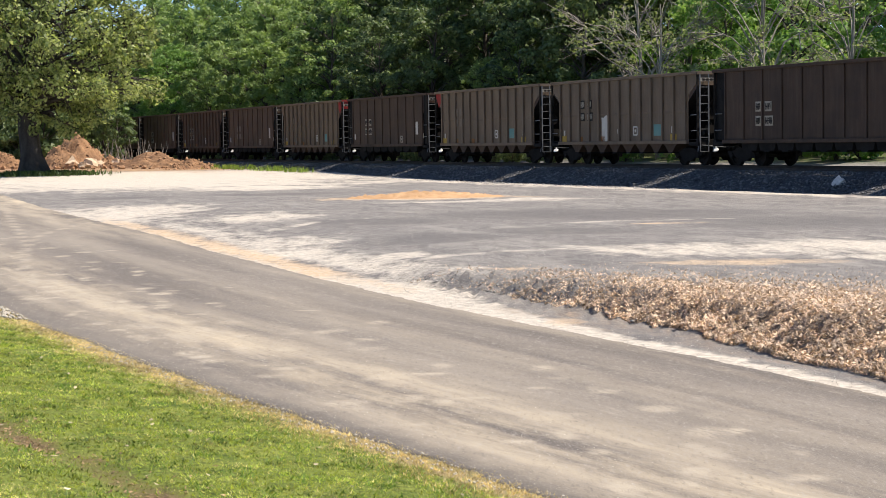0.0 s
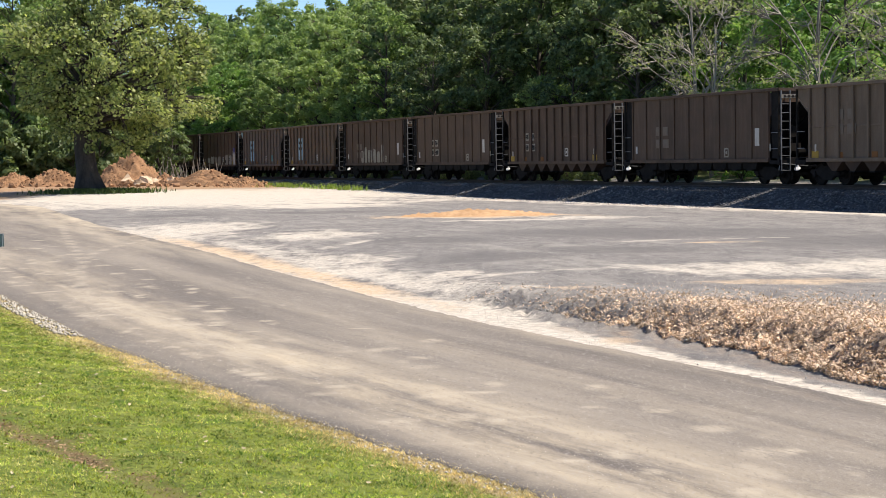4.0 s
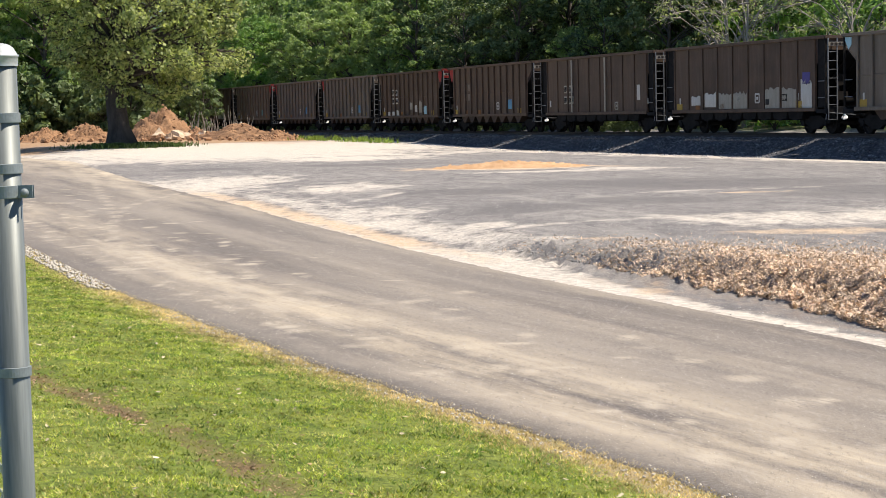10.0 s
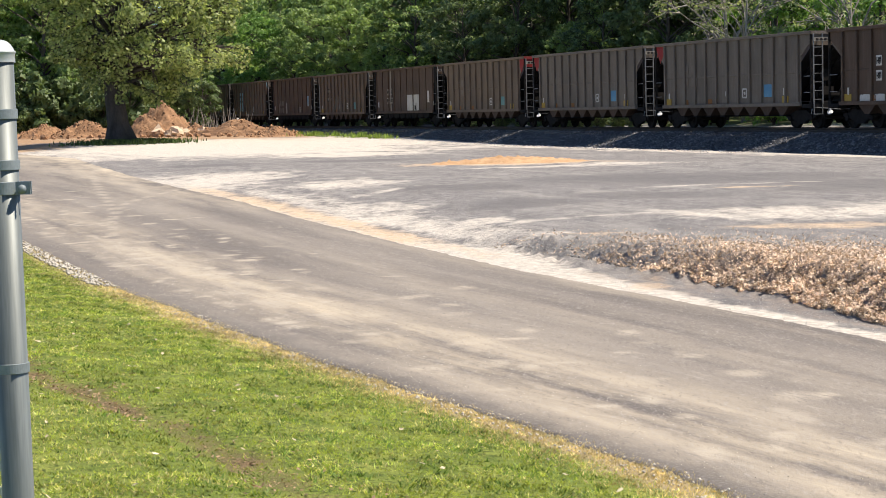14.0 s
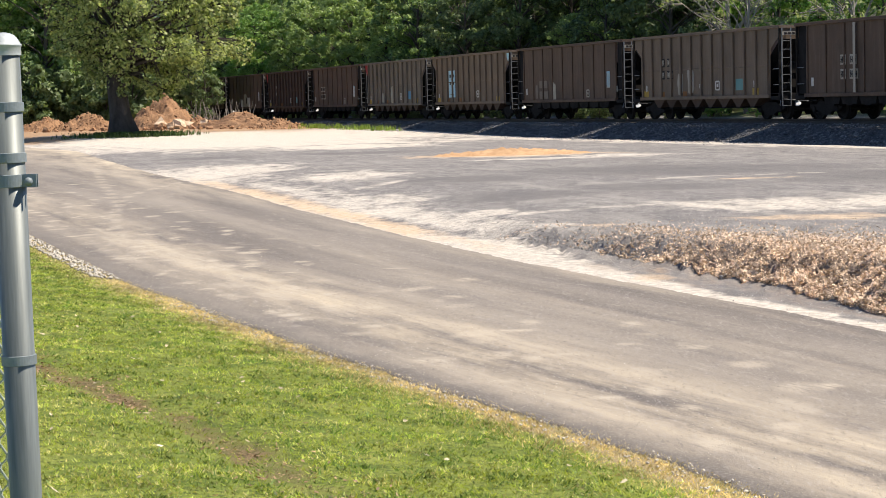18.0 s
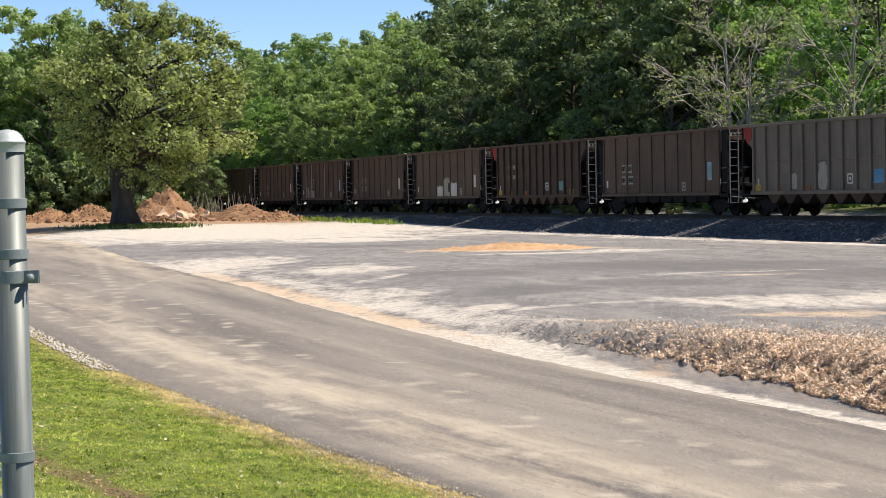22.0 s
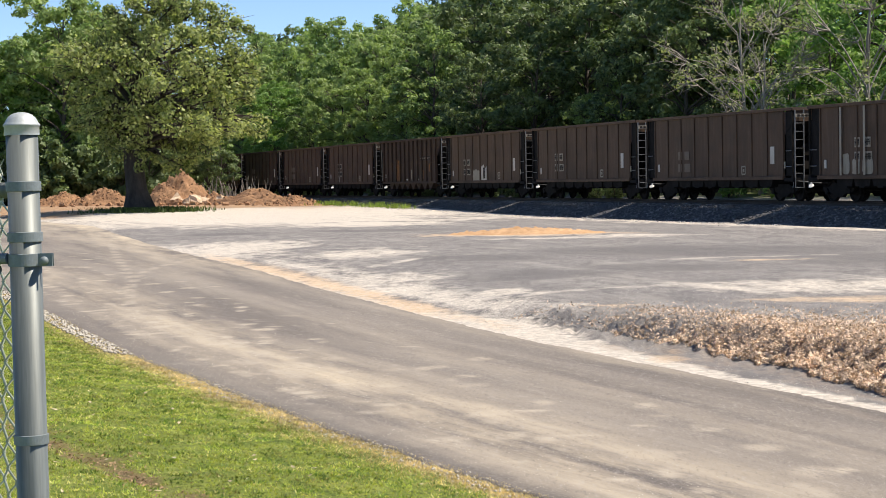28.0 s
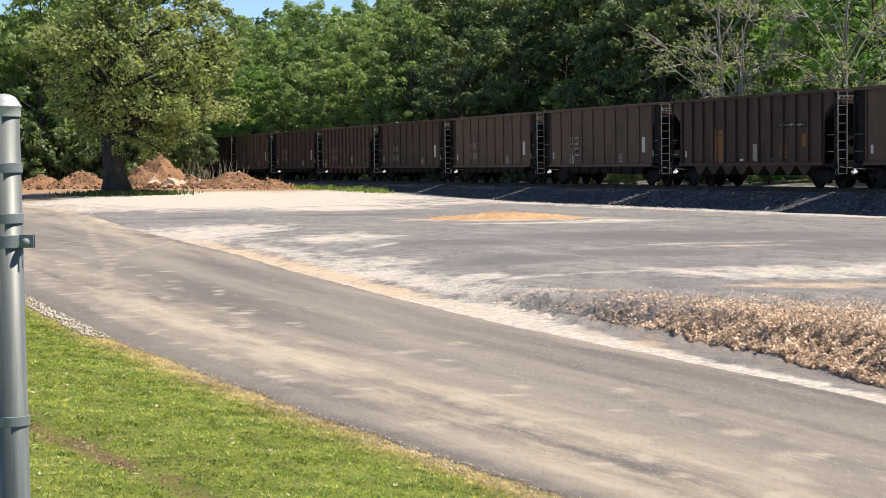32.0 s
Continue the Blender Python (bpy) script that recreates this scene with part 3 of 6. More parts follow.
def build_road():
    ys = axis((-60, 6, 4), (6, 60, 0.12), (60, 130, 1.0), (130, 262, 6))
    k = np.linspace(0, 1, 91)
    gy = np.repeat(ys[:, None], 91, 1)
    ragged = 0.05 * wave(ys, ys * 0, 1.1, 71) + 0.03 * wave(ys, ys * 0, 0.37, 72)
    x0, x1 = near_x(ys) - 0.06 + ragged, far_x(ys) + 0.10 + ragged[::-1]
    gx = x0[:, None] + (x1 - x0)[:, None] * k[None]
    crown = 0.03 * (1 - (2 * k - 1) ** 2)[None] - 0.05 * (np.abs(2 * k - 1)[None] > 0.999)
    gz = road_z(gy) + 0.012 + crown
    n1 = len(ys)
    i = (np.arange(n1 - 1)[:, None] * 91 + np.arange(90)[None]).ravel()
    faces = np.stack([i, i + 1, i + 92, i + 91], 1)
    m, n, l, b = material("worn_asphalt")

    def at(name):
        a = n.new("ShaderNodeAttribute")
        a.attribute_name = name
        return a.outputs["Fac"]
    along, across = at("along"), at("across")
    cb = n.new("ShaderNodeCombineXYZ")
    l.new(math_node(n, l, "MULTIPLY", along, 0.05), cb.inputs[0])
    l.new(math_node(n, l, "MULTIPLY", across, 0.75), cb.inputs[1])
    streaks = noise_tex(n, l, cb.outputs[0], 1.5, 5, 0.52)
    geo = n.new("ShaderNodeNewGeometry").outputs["Position"]
    blot = noise_tex(n, l, cb.outputs[0], 3.0, 6, 0.68, (2.6, 0.9, 1.0))
    fine = noise_tex(n, l, geo, 45, 3, 0.8)
    fleck = noise_tex(n, l, cb.outputs[0], 6.0, 6, 0.8, (5.0, 1.0, 1.0))
    grit = noise_tex(n, l, geo, 26, 4, 0.8, (1.0, 0.2, 1.0))
    col = mixer(n, l, ramp(n, l, streaks, 0.36, 0.64), (0.138, 0.122, 0.108), (0.225, 0.200, 0.172))
    dust = math_node(n, l, "MULTIPLY", ramp(n, l, math_node(n, l, "ADD", math_node(n, l, "MULTIPLY", blot, 0.6), math_node(n, l, "MULTIPLY", streaks, 0.5)), 0.42, 0.70), at("dust"))
    col = mixer(n, l, dust, col, (0.56, 0.475, 0.345))
    col = mixer(n, l, math_node(n, l, "MULTIPLY", at("scuff"), ramp(n, l, fleck, 0.36, 0.52)), col, (0.47, 0.41, 0.32))
    col = mixer(n, l, math_node(n, l, "MULTIPLY", ramp(n, l, fleck, 0.56, 0.68), 0.55), col, (0.40, 0.36, 0.30))
    col = mixer(n, l, math_node(n, l, "MULTIPLY", ramp(n, l, grit, 0.56, 0.70), 0.5), col, (0.40, 0.37, 0.33))
    col = mixer(n, l, math_node(n, l, "MULTIPLY", ramp(n, l, grit, 0.44, 0.30), 0.45), col, (0.085, 0.078, 0.072))
    col = mixer(n, l, math_node(n, l, "MULTIPLY", ramp(n, l, fleck, 0.42, 0.28), 0.4), col, (0.105, 0.095, 0.088))
    col = mixer(n, l, at("rim"), col, mixer(n, l, fine, (0.06, 0.053, 0.047), (0.165, 0.148, 0.132)))
    col = mixer(n, l, math_node(n, l, "MULTIPLY", ramp(n, l, fine, 0.52, 0.7), 0.6), col, (0.36, 0.33, 0.29))
    l.new(col, b.inputs["Base Color"])
    b.inputs["Roughness"].default_value = 0.9
    b.inputs["Specular IOR Level"].default_value = 0.25
    bumped(n, l, b, fine, 0.5, 0.012)
    me = arrays_mesh("road", np.stack([gx.ravel(), gy.ravel(), gz.ravel()], 1), faces, m, smooth=True)
    kk = np.repeat(k[None], n1, 0)
    attribute(me, "along", gy.ravel())
    attribute(me, "across", (kk * 6).ravel())
    dust = np.exp(-((kk - np.interp(gy, (12, 18), (0.22, 0.27))) / np.interp(gy, (12, 18), (0.18, 0.14))) ** 2) * 1.0 + np.exp(-((kk - 0.66) / 0.09) ** 2) * 0.22 + 0.10 + np.exp(-((kk - 0.97) / 0.05) ** 2) * 0.4
    dust = dust * np.interp(gy, (12, 22, 40, 70), (1.0, 0.85, 0.5, 0.4))
    dust = dust + np.exp(-((kk - 1) / 0.24) ** 2) * np.interp(gy, (40, 55, 90), (0, 0.7, 0.9)) + 0.45 * np.interp(gy, (75, 100, 130), (0, 0.7, 1.0))
    attribute(me, "dust", np.clip(dust, 0, 1).ravel())
    scuff = np.zeros_like(gx)
    rs = np.random.RandomState(78)
    for _ in range(260):
        cy = rs.uniform(12, 62)
        cx = near_x(cy) + (far_x(cy) - near_x(cy)) * np.clip(rs.normal(0.3, 0.2), 0.12, 0.95)
        dd = np.hypot((gx - cx) / rs.uniform(0.06, 0.22), (gy - cy) / rs.uniform(0.08, 0.3))
        scuff = np.maximum(scuff, rs.uniform(0.3, 0.95) * (1 - smooth(0.5, 1.3, dd)))
    for line in SCUFFS:
        run_on = 0.0
        for (ax, ay), (bx, by) in zip(line, line[1:]):
            ll = (bx - ax) ** 2 + (by - ay) ** 2 + 1e-6
            q = np.clip(((gx - ax) * (bx - ax) + (gy - ay) * (by - ay)) / ll, 0, 1)
            dd = np.hypot((gx - ax - q * (bx - ax)), (gy - ay - q * (by - ay)) * 0.6)
            dash = smooth(-0.3, 0.4, np.sin((run_on + q * math.sqrt(ll)) * 3.3) + 0.3) if ll > 1 else 1.0
            scuff = np.maximum(scuff, 0.5 * dash * (1 - smooth(0.05, 0.2, dd)))
            run_on += math.sqrt(ll)
    attribute(me, "scuff", scuff.ravel())
    attribute(me, "rim", ((1 - smooth(0.005, 0.10, kk + 0.02 * wave(gy, kk * 5, 0.9, 77))) * np.interp(gy, (14, 20, 26), (0.85, 0.7, 0.4))).ravel())
    tagged(new("road", me), "worn grey asphalt lane with pale dust tracks", "road", kind="structure")


def build_track():
    # ballast bed
    ss = np.concatenate((np.arange(-420, -60, 8.0), np.arange(-60, 180, 0.6), np.arange(180, 760, 8.0)))
    prof = [(-5.6, 0.40), (-4.2, 0.52), (-3.2, 0.6), (-2.1, 0.70), (-1.6, 0.74), (0.0, 0.72), (1.6, 0.74), (1.95, 0.70), (2.5, 0.50), (3.1, 0.32), (3.7, 0.14), (4.15, 0.02), (4.5, -0.05), (4.8, -0.2)]
    rows = []
    for o, z in prof:
        x, y, _ = track(ss, o)
        bumpy = 0.0 if abs(o) < 1.7 else 0.05
        rows.append(np.stack([x + 0.12 * wave(x, y, 1.3, 81) * (o > 3), y, z + bumpy * wave(x, y, 1.7, int(o * 7) % 50 + 90)], 1))
    v = np.stack(rows, 1)
    k, n1 = len(prof), len(ss)
    i = (np.arange(n1 - 1)[:, None] * k + np.arange(k - 1)[None]).ravel()
    faces = np.stack([i, i + k, i + k + 1, i + 1], 1)
    stone = grainy("ballast", (0.02, 0.02, 0.022), (0.095, 0.095, 0.10), 5, 16, 0.95, bump=1.0, depth=0.09)
    me = arrays_mesh("ballast_bed", v.reshape(-1, 3), faces, stone)
    tagged(new("ballast_bed", me), "grey crushed stone ballast bank under the rails", "ballast", kind="structure")
    # loose ballast stones on the near slope
    rs = np.random.RandomState(5)
    cnt = 15000
    s = rs.uniform(-45, 75, cnt)
    o = rs.uniform(1.7, 4.5, cnt)
    zz = np.interp(o, [p[0] for p in prof], [p[1] for p in prof])
    x, y, _ = track(s, o)
    scatter_stones("ballast_stones", np.stack([x, y, zz + 0.015], 1), rs.uniform(0.03, 0.085, cnt), M["ballast_stone"], rs, "loose grey ballast stones on the bank slope")
    # rails
    for side in (-0.75, 0.75):
        sec = [(-0.07, 0), (0.07, 0), (0.07, 0.02), (0.012, 0.04), (0.012, 0.13), (0.036, 0.14), (0.036, 0.18), (-0.036, 0.18), (-0.036, 0.14), (-0.012, 0.13), (-0.012, 0.04), (-0.07, 0.02)]
        sr = np.concatenate((np.arange(-420, -60, 10.0), np.arange(-60, 180, 4.0), np.arange(180, 760, 10.0)))
        vv = np.stack([np.stack([*track(sr, side + dx)[:2], np.full(len(sr), RAIL_Z - 0.18 + dz)], 1) for dx, dz in sec], 1)
        kk = len(sec)
        i = (np.arange(len(sr) - 1)[:, None] * kk + np.arange(kk)[None])
        j = (np.arange(len(sr) - 1)[:, None] * kk + (np.arange(kk)[None] + 1) % kk)
        f = np.stack([i.ravel(), j.ravel(), (j + kk).ravel(), (i + kk).ravel()], 1)
        tagged(new("rail", arrays_mesh("rail", vv.reshape(-1, 3), f, M["rail_steel"])), "rust-brown steel rail spiked to wooden ties", "rail", "rails of the line", kind="structure")
    # ties
    bm = bmesh.new()
    bm_box(bm, 0, 0, 0, 0.23, 2.6, 0.18)
    me = as_mesh("tie", bm, M["tie_wood"], 0.015)
    parent = new("tie_row")
    tagged(parent, "row of dark wooden ties under the rails", "railway ties", kind="structure")
    for q in range(230):
        x, y, a = track(-44 + q * 0.56)
        t = new("tie", me)
        t.parent = parent
        t.matrix_basis = pose(float(x), float(y), RAIL_Z - 0.255, 0, 0, math.degrees(a) + 90)


def scatter_stones(name, pts, size, mat, rs, label, flat=0.65):
    """Many small angular stones in one mesh."""
    base = np.array([(1, 0, 0), (-1, 0, 0), (0, 1, 0), (0, -1, 0), (0, 0, 1), (0, 0, -1)], dtype=float)
    tri = np.array([(0, 2, 4), (2, 1, 4), (1, 3, 4), (3, 0, 4), (2, 0, 5), (1, 2, 5), (3, 1, 5), (0, 3, 5)])
    n = len(pts)
    v = base[None] * rs.uniform(0.6, 1.3, (n, 6, 1)) + rs.uniform(-0.25, 0.25, (n, 6, 3))
    a = rs.uniform(0, 6.28, n)
    c, s = np.cos(a)[:, None], np.sin(a)[:, None]
    vx, vy = v[..., 0] * c - v[..., 1] * s, v[..., 0] * s + v[..., 1] * c
    v = np.stack([vx, vy, v[..., 2] * flat], -1) * np.asarray(size)[:, None, None] + pts[:, None]
    f = (tri[None] + (np.arange(n) * 6)[:, None, None]).reshape(-1, 3)
    ob = new(name, arrays_mesh(name, v.reshape(-1, 3), f, mat))
    return tagged(ob, label, "stones", kind="stuff")


def scatter_chips(name, pts, length, width, mat, rs, label, category, lean=0.5, stand=0.0):
    """Bent two-quad flakes: dry leaves, straw, grass blades."""
    n = len(pts)
    a = rs.uniform(0, 6.28, n)
    d = np.stack([np.cos(a), np.sin(a), np.zeros(n)], 1)
    side = np.stack([-np.sin(a), np.cos(a), rs.uniform(-lean, lean, n)], 1)
    up = np.stack([rs.uniform(-0.3, 0.3, n), rs.uniform(-0.3, 0.3, n), np.ones(n)], 1)
    ax = d * (1 - stand) + up * (stand + rs.uniform(-lean, lean, n)[:, None] * (1 - stand))
    ax = ax / np.linalg.norm(ax, axis=1, keepdims=True)
    L, W = np.asarray(length)[:, None], np.asarray(width)[:, None]
    p0 = pts - ax * L * (0.5 * (1 - stand))
    bend = d * (L * rs.uniform(0.0, 0.35, n)[:, None] * stand) + np.array([0, 0, 1]) * L * rs.uniform(-0.1, 0.25, n)[:, None] * (1 - stand)
    p1, p2 = p0 + ax * L * 0.55 + bend * 0.3, p0 + ax * L + bend - np.array([0, 0, 1]) * (L * 0.15 * stand)
    v = np.stack([p0 - side * W / 2, p0 + side * W / 2, p1 + side * W / 2, p1 - side * W / 2, p2 + side * W * 0.12, p2 - side * W * 0.12], 1)
    q = np.array([(0, 1, 2, 3), (3, 2, 4, 5)])
    f = (q[None] + (np.arange(n) * 6)[:, None, None]).reshape(-1, 4)
    ob = new(name, arrays_mesh(name, v.reshape(-1, 3), f, mat))
    return tagged(ob, label, category, kind="stuff")


def scatter_blades(name, x, y, length, width, mat, rs, label):
    """Grass blades, one leaning triangle each."""
    n = len(x)
    a = rs.uniform(0, 6.28, n)
    d = np.stack([np.cos(a), np.sin(a), np.zeros(n)], 1) * (np.asarray(width) / 2)[:, None]
    b = rs.uniform(0, 6.28, n)
    lean = rs.uniform(0.3, 1.3, n) * length
    p = np.stack([x, y, ground_z(x, y) - 0.006], 1)
    tip = p + np.stack([np.cos(b) * lean, np.sin(b) * lean, length * rs.uniform(0.7, 1.0, n)], 1)
    v = np.stack([p - d, p + d, tip], 1).reshape(-1, 3)
    ob = new(name, arrays_mesh(name, v, np.arange(3 * n).reshape(-1, 3), mat))
    return tagged(ob, label, "grass", kind="stuff")


build_ground()
build_road()
build_track()


# ---- train ----
def truck_meshes():
    out = {}
    bm = bmesh.new()
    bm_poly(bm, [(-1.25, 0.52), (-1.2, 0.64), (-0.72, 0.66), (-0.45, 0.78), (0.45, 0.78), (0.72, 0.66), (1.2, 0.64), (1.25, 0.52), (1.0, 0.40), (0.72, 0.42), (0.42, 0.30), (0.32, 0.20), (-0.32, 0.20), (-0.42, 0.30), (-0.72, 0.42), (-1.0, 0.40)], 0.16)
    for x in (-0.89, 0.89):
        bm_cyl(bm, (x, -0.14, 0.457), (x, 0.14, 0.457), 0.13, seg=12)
    out["side_frame"] = as_mesh("side_frame", bm, M["shaded_black_steel"])
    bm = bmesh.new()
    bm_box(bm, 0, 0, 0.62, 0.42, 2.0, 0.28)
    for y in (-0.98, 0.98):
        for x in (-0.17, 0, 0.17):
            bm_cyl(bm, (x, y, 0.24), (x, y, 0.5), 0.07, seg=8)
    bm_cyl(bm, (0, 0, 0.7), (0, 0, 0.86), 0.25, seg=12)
    out["truck"] = as_mesh("truck", bm, M["shaded_black_steel"], 0.01)
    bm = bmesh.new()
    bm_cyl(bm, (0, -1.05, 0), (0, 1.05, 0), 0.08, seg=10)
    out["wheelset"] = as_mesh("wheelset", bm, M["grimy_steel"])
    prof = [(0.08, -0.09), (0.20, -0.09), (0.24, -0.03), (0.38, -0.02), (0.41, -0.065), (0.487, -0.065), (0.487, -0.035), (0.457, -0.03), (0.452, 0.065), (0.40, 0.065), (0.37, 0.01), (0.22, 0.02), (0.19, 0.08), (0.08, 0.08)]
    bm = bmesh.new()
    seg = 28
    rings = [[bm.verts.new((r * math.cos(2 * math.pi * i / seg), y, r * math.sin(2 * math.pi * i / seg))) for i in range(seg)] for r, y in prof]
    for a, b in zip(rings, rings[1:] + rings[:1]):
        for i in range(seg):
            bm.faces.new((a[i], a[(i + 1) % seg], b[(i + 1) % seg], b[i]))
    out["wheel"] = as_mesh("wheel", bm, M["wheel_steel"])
    return out


SIDE_Y, TOP_Z, SILL_Z = 1.56, 4.15, 1.05


def car_prototype(kind, trucks):
    """kind 'ribbed': four-bay hopper with cut-away ends; 'panel': flat-sided hopper with open end bays, blackened for
    shade.
    """
    car = new("hopper_car")
    dark, paint = M["shaded_black_steel"], M["paint_brown"]
    ends = 7.35
    if kind == "ribbed":
        body = 6.45
        outline = [(-body, SILL_Z), (body, SILL_Z), (body, 3.1), (ends, 3.75), (ends, TOP_Z - 0.1), (-ends, TOP_Z - 0.1), (-ends, 3.75), (-body, 3.1)]
        ribs = [(-6.3 + 12.6 * i / 12) for i in range(13)]
        rw, rd = 0.12, 0.11
    else:
        body = 6.55
        outline = [(-body, SILL_Z), (body, SILL_Z), (body, TOP_Z - 0.1), (-body, TOP_Z - 0.1)]
        ribs = [(-6.48 + 12.96 * i / 9) for i in range(10)]
        rw, rd = 0.09, 0.06
    rib_z0, rib_z1 = SILL_Z + 0.02, TOP_Z - 0.1
    bm = bmesh.new()
    bm_box(bm, 0, 0, 0, rw, rd, rib_z1 - rib_z0)
    rib = as_mesh("rib", bm, paint, 0.012)
    for y in (-1, 1):
        bm = bmesh.new()
        bm_poly(bm, outline, 0.03)
        part("side_sheet", bm, paint, car, m=pose(0, y * (SIDE_Y - 0.09), 0))
        bm = bmesh.new()
        bm_box(bm, 0, y * (SIDE_Y - 0.03), TOP_Z - 0.05, 2 * ends + 0.1, 0.16, 0.14)
        part("top_chord", bm, paint, car, bevel=0.015)
        bm = bmesh.new()
        bm_box(bm, 0, y * (SIDE_Y - 0.02), SILL_Z, 2 * body + 0.1, 0.16, 0.16)
        if kind == "ribbed":
            bm_box(bm, 0, y * (SIDE_Y - 0.065), 2.42, 2 * body, 0.03, 0.07)
        part("side_sill", bm, paint, car, bevel=0.012)
        for x in ribs:
            part("rib", rib, paint, car, m=pose(x, y * (SIDE_Y - 0.075 + rd / 2), (rib_z0 + rib_z1) / 2))
    for e in (-1, 1):
        bm = bmesh.new()
        bm_box(bm, e * (ends - 0.02), 0, 3.83, 0.05, 2 * SIDE_Y - 0.1, 0.55)
        bm_box(bm, e * ends, 0, TOP_Z - 0.05, 0.14, 2 * SIDE_Y, 0.14)
        part("end_sheet", bm, paint, car)
        # slope sheet and ribs in black, for the shaded recess at the car end
        bm = bmesh.new()
        a, b2 = Vector((e * (ends - 0.05), 0, 3.56)), Vector((e * 3.9, 0, 0.95))
        d = b2 - a
        rot = Matrix.Rotation(-math.atan2(d.z, d.x), 4, "Y")
        bm_box(bm, *((a + b2) / 2), d.length, 2 * SIDE_Y - 0.26, 0.03, rot)
        for y in (-0.9, -0.3, 0.3, 0.9):
            bm_box(bm, *((a + b2) / 2 - Vector((0, -y, 0.05))), d.length * 0.98, 0.06, 0.10, rot)
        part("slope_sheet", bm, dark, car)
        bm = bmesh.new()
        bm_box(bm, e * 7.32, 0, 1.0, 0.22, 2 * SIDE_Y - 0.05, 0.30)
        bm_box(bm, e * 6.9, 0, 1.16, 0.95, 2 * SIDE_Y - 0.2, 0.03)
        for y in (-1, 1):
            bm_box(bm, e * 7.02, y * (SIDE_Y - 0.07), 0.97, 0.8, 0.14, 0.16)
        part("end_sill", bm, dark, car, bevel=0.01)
        # added black sheet across the open bay, for the shade inside it
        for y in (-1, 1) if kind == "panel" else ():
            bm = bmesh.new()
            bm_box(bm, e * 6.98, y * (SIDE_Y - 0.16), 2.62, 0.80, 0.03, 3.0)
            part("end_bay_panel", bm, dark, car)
        for y in (-1, 1):
            bm = bmesh.new()
            bm_box(bm, e * 7.33, y * (SIDE_Y - 0.06), 2.62, 0.07, 0.10, 2.95)
            part("corner_post", bm, M["grimy_steel"], car, bevel=0.01)
            for z in (1.55, 2.25):
                bm = bmesh.new()
                bm_cyl(bm, (e * 6.75, y * (SIDE_Y - 0.04), z), (e * 7.33, y * (SIDE_Y - 0.04), z), 0.018, seg=6)
                part("grab_iron", bm, M["ladder_steel"], car)
        for y in (-1,):
            bm = bmesh.new()
            bm_cyl(bm, (e * 6.95, y * 0.6, 1.3), (e * 6.95, y * 0.6, 2.6), 0.03, seg=8)
            bm_cyl(bm, (e * 6.98, y * 0.6, 2.3), (e * 7.03, y * 0.6, 2.3), 0.26, seg=14)
            bm_box(bm, e * 6.9, y * 0.5, 1.62, 0.35, 0.5, 0.35)
            bm_cyl(bm, (e * 6.75, -0.9, 1.45), (e * 6.75, 0.2, 1.45), 0.13, seg=10)
            part("brake_gear", bm, M["grimy_steel"], car)
        bm = bmesh.new()
        bm_box(bm, e * 7.6, 0, 0.86, 0.62, 0.18, 0.20)
        bm_box(bm, e * 7.96, 0.06, 0.86, 0.22, 0.32, 0.28)
        part("coupler", bm, M["grimy_steel"], car, bevel=0.02)
        bm = bmesh.new()
        bm_cyl(bm, (e * 7.4, -1.5, 0.92), (e * 7.55, -0.2, 0.80), 0.02, seg=6)
        bm_cyl(bm, (e * 7.4, -1.5, 0.92), (e * 7.42, -1.56, 0.62), 0.02, seg=6)
        part("cut_lever", bm, M["ladder_steel"], car)
    # ladders on the end faces, at the near corner of the leading end and across at the other
    for e, y in ((1, -1), (-1, 1)):
        bm = bmesh.new()
        for dy in (-0.22, 0.22):
            bm_box(bm, e * 7.46, y * 1.24 + dy, 2.55, 0.045, 0.045, 3.0)
        for dy in (-0.21, 0.21):
            bm_box(bm, e * 7.46, y * 1.24 + dy, 0.84, 0.035, 0.03, 0.46)
        ladder = part("ladder", bm, M["ladder_steel"], car)
        bm = bmesh.new()
        bm_box(bm, 0, 0, 0, 0.03, 0.46, 0.03)
        rung = as_mesh("rung", bm, M["ladder_steel"])
        for z in [0.62] + [1.25 + r * 0.37 for r in range(8)]:
            part("rung", rung, None, ladder, m=pose(e * 7.46, y * 1.24, z))
    bm = bmesh.new()
    bm_box(bm, 7.49, -1.02, 3.80, 0.02, 0.9, 0.16)
    plate = part("end_plate", bm, M["mark_pale"], car)
    bm = bmesh.new()
    for q in (-0.28, -0.08, 0.12, 0.3):
        bm_box(bm, 7.505, -1.02 + q, 3.80, 0.008, 0.12, 0.10)
    bm_box(bm, 7.505, -1.01, 3.80, 0.006, 0.66, 0.02)
    part("lettering", bm, M["mark_black"], plate)
    # added tilted white disc on a stub, for the bright glint in each gap
    bm = bmesh.new()
    bm_box(bm, 0, 0, 0.04, 0.07, 0.05, 0.22)
    bm_cyl(bm, (0.04, -0.04, -0.04), (0.06, -0.062, -0.007), 0.14, 0.12, seg=18)
    part("hose_bracket", bm, M["glint_white"], car, "white disc added for the sunlit glint between cars", m=pose(7.62, -0.75, 0.72), bevel=0.01)
    bm = bmesh.new()
    bm_box(bm, 0, 0, 0.82, 14.6, 0.34, 0.30)
    part("center_sill", bm, dark, car)
    # hopper bays
    for x in (-4.05, -1.35, 1.35, 4.05):
        bm = bmesh.new()
        w, yy = 1.26, SIDE_Y - 0.14
        z0, z1 = (0.60, 1.02) if kind == "ribbed" else (0.66, 1.0)
        for sx in (-1, 1):
            cx = x + sx * w * 0.53
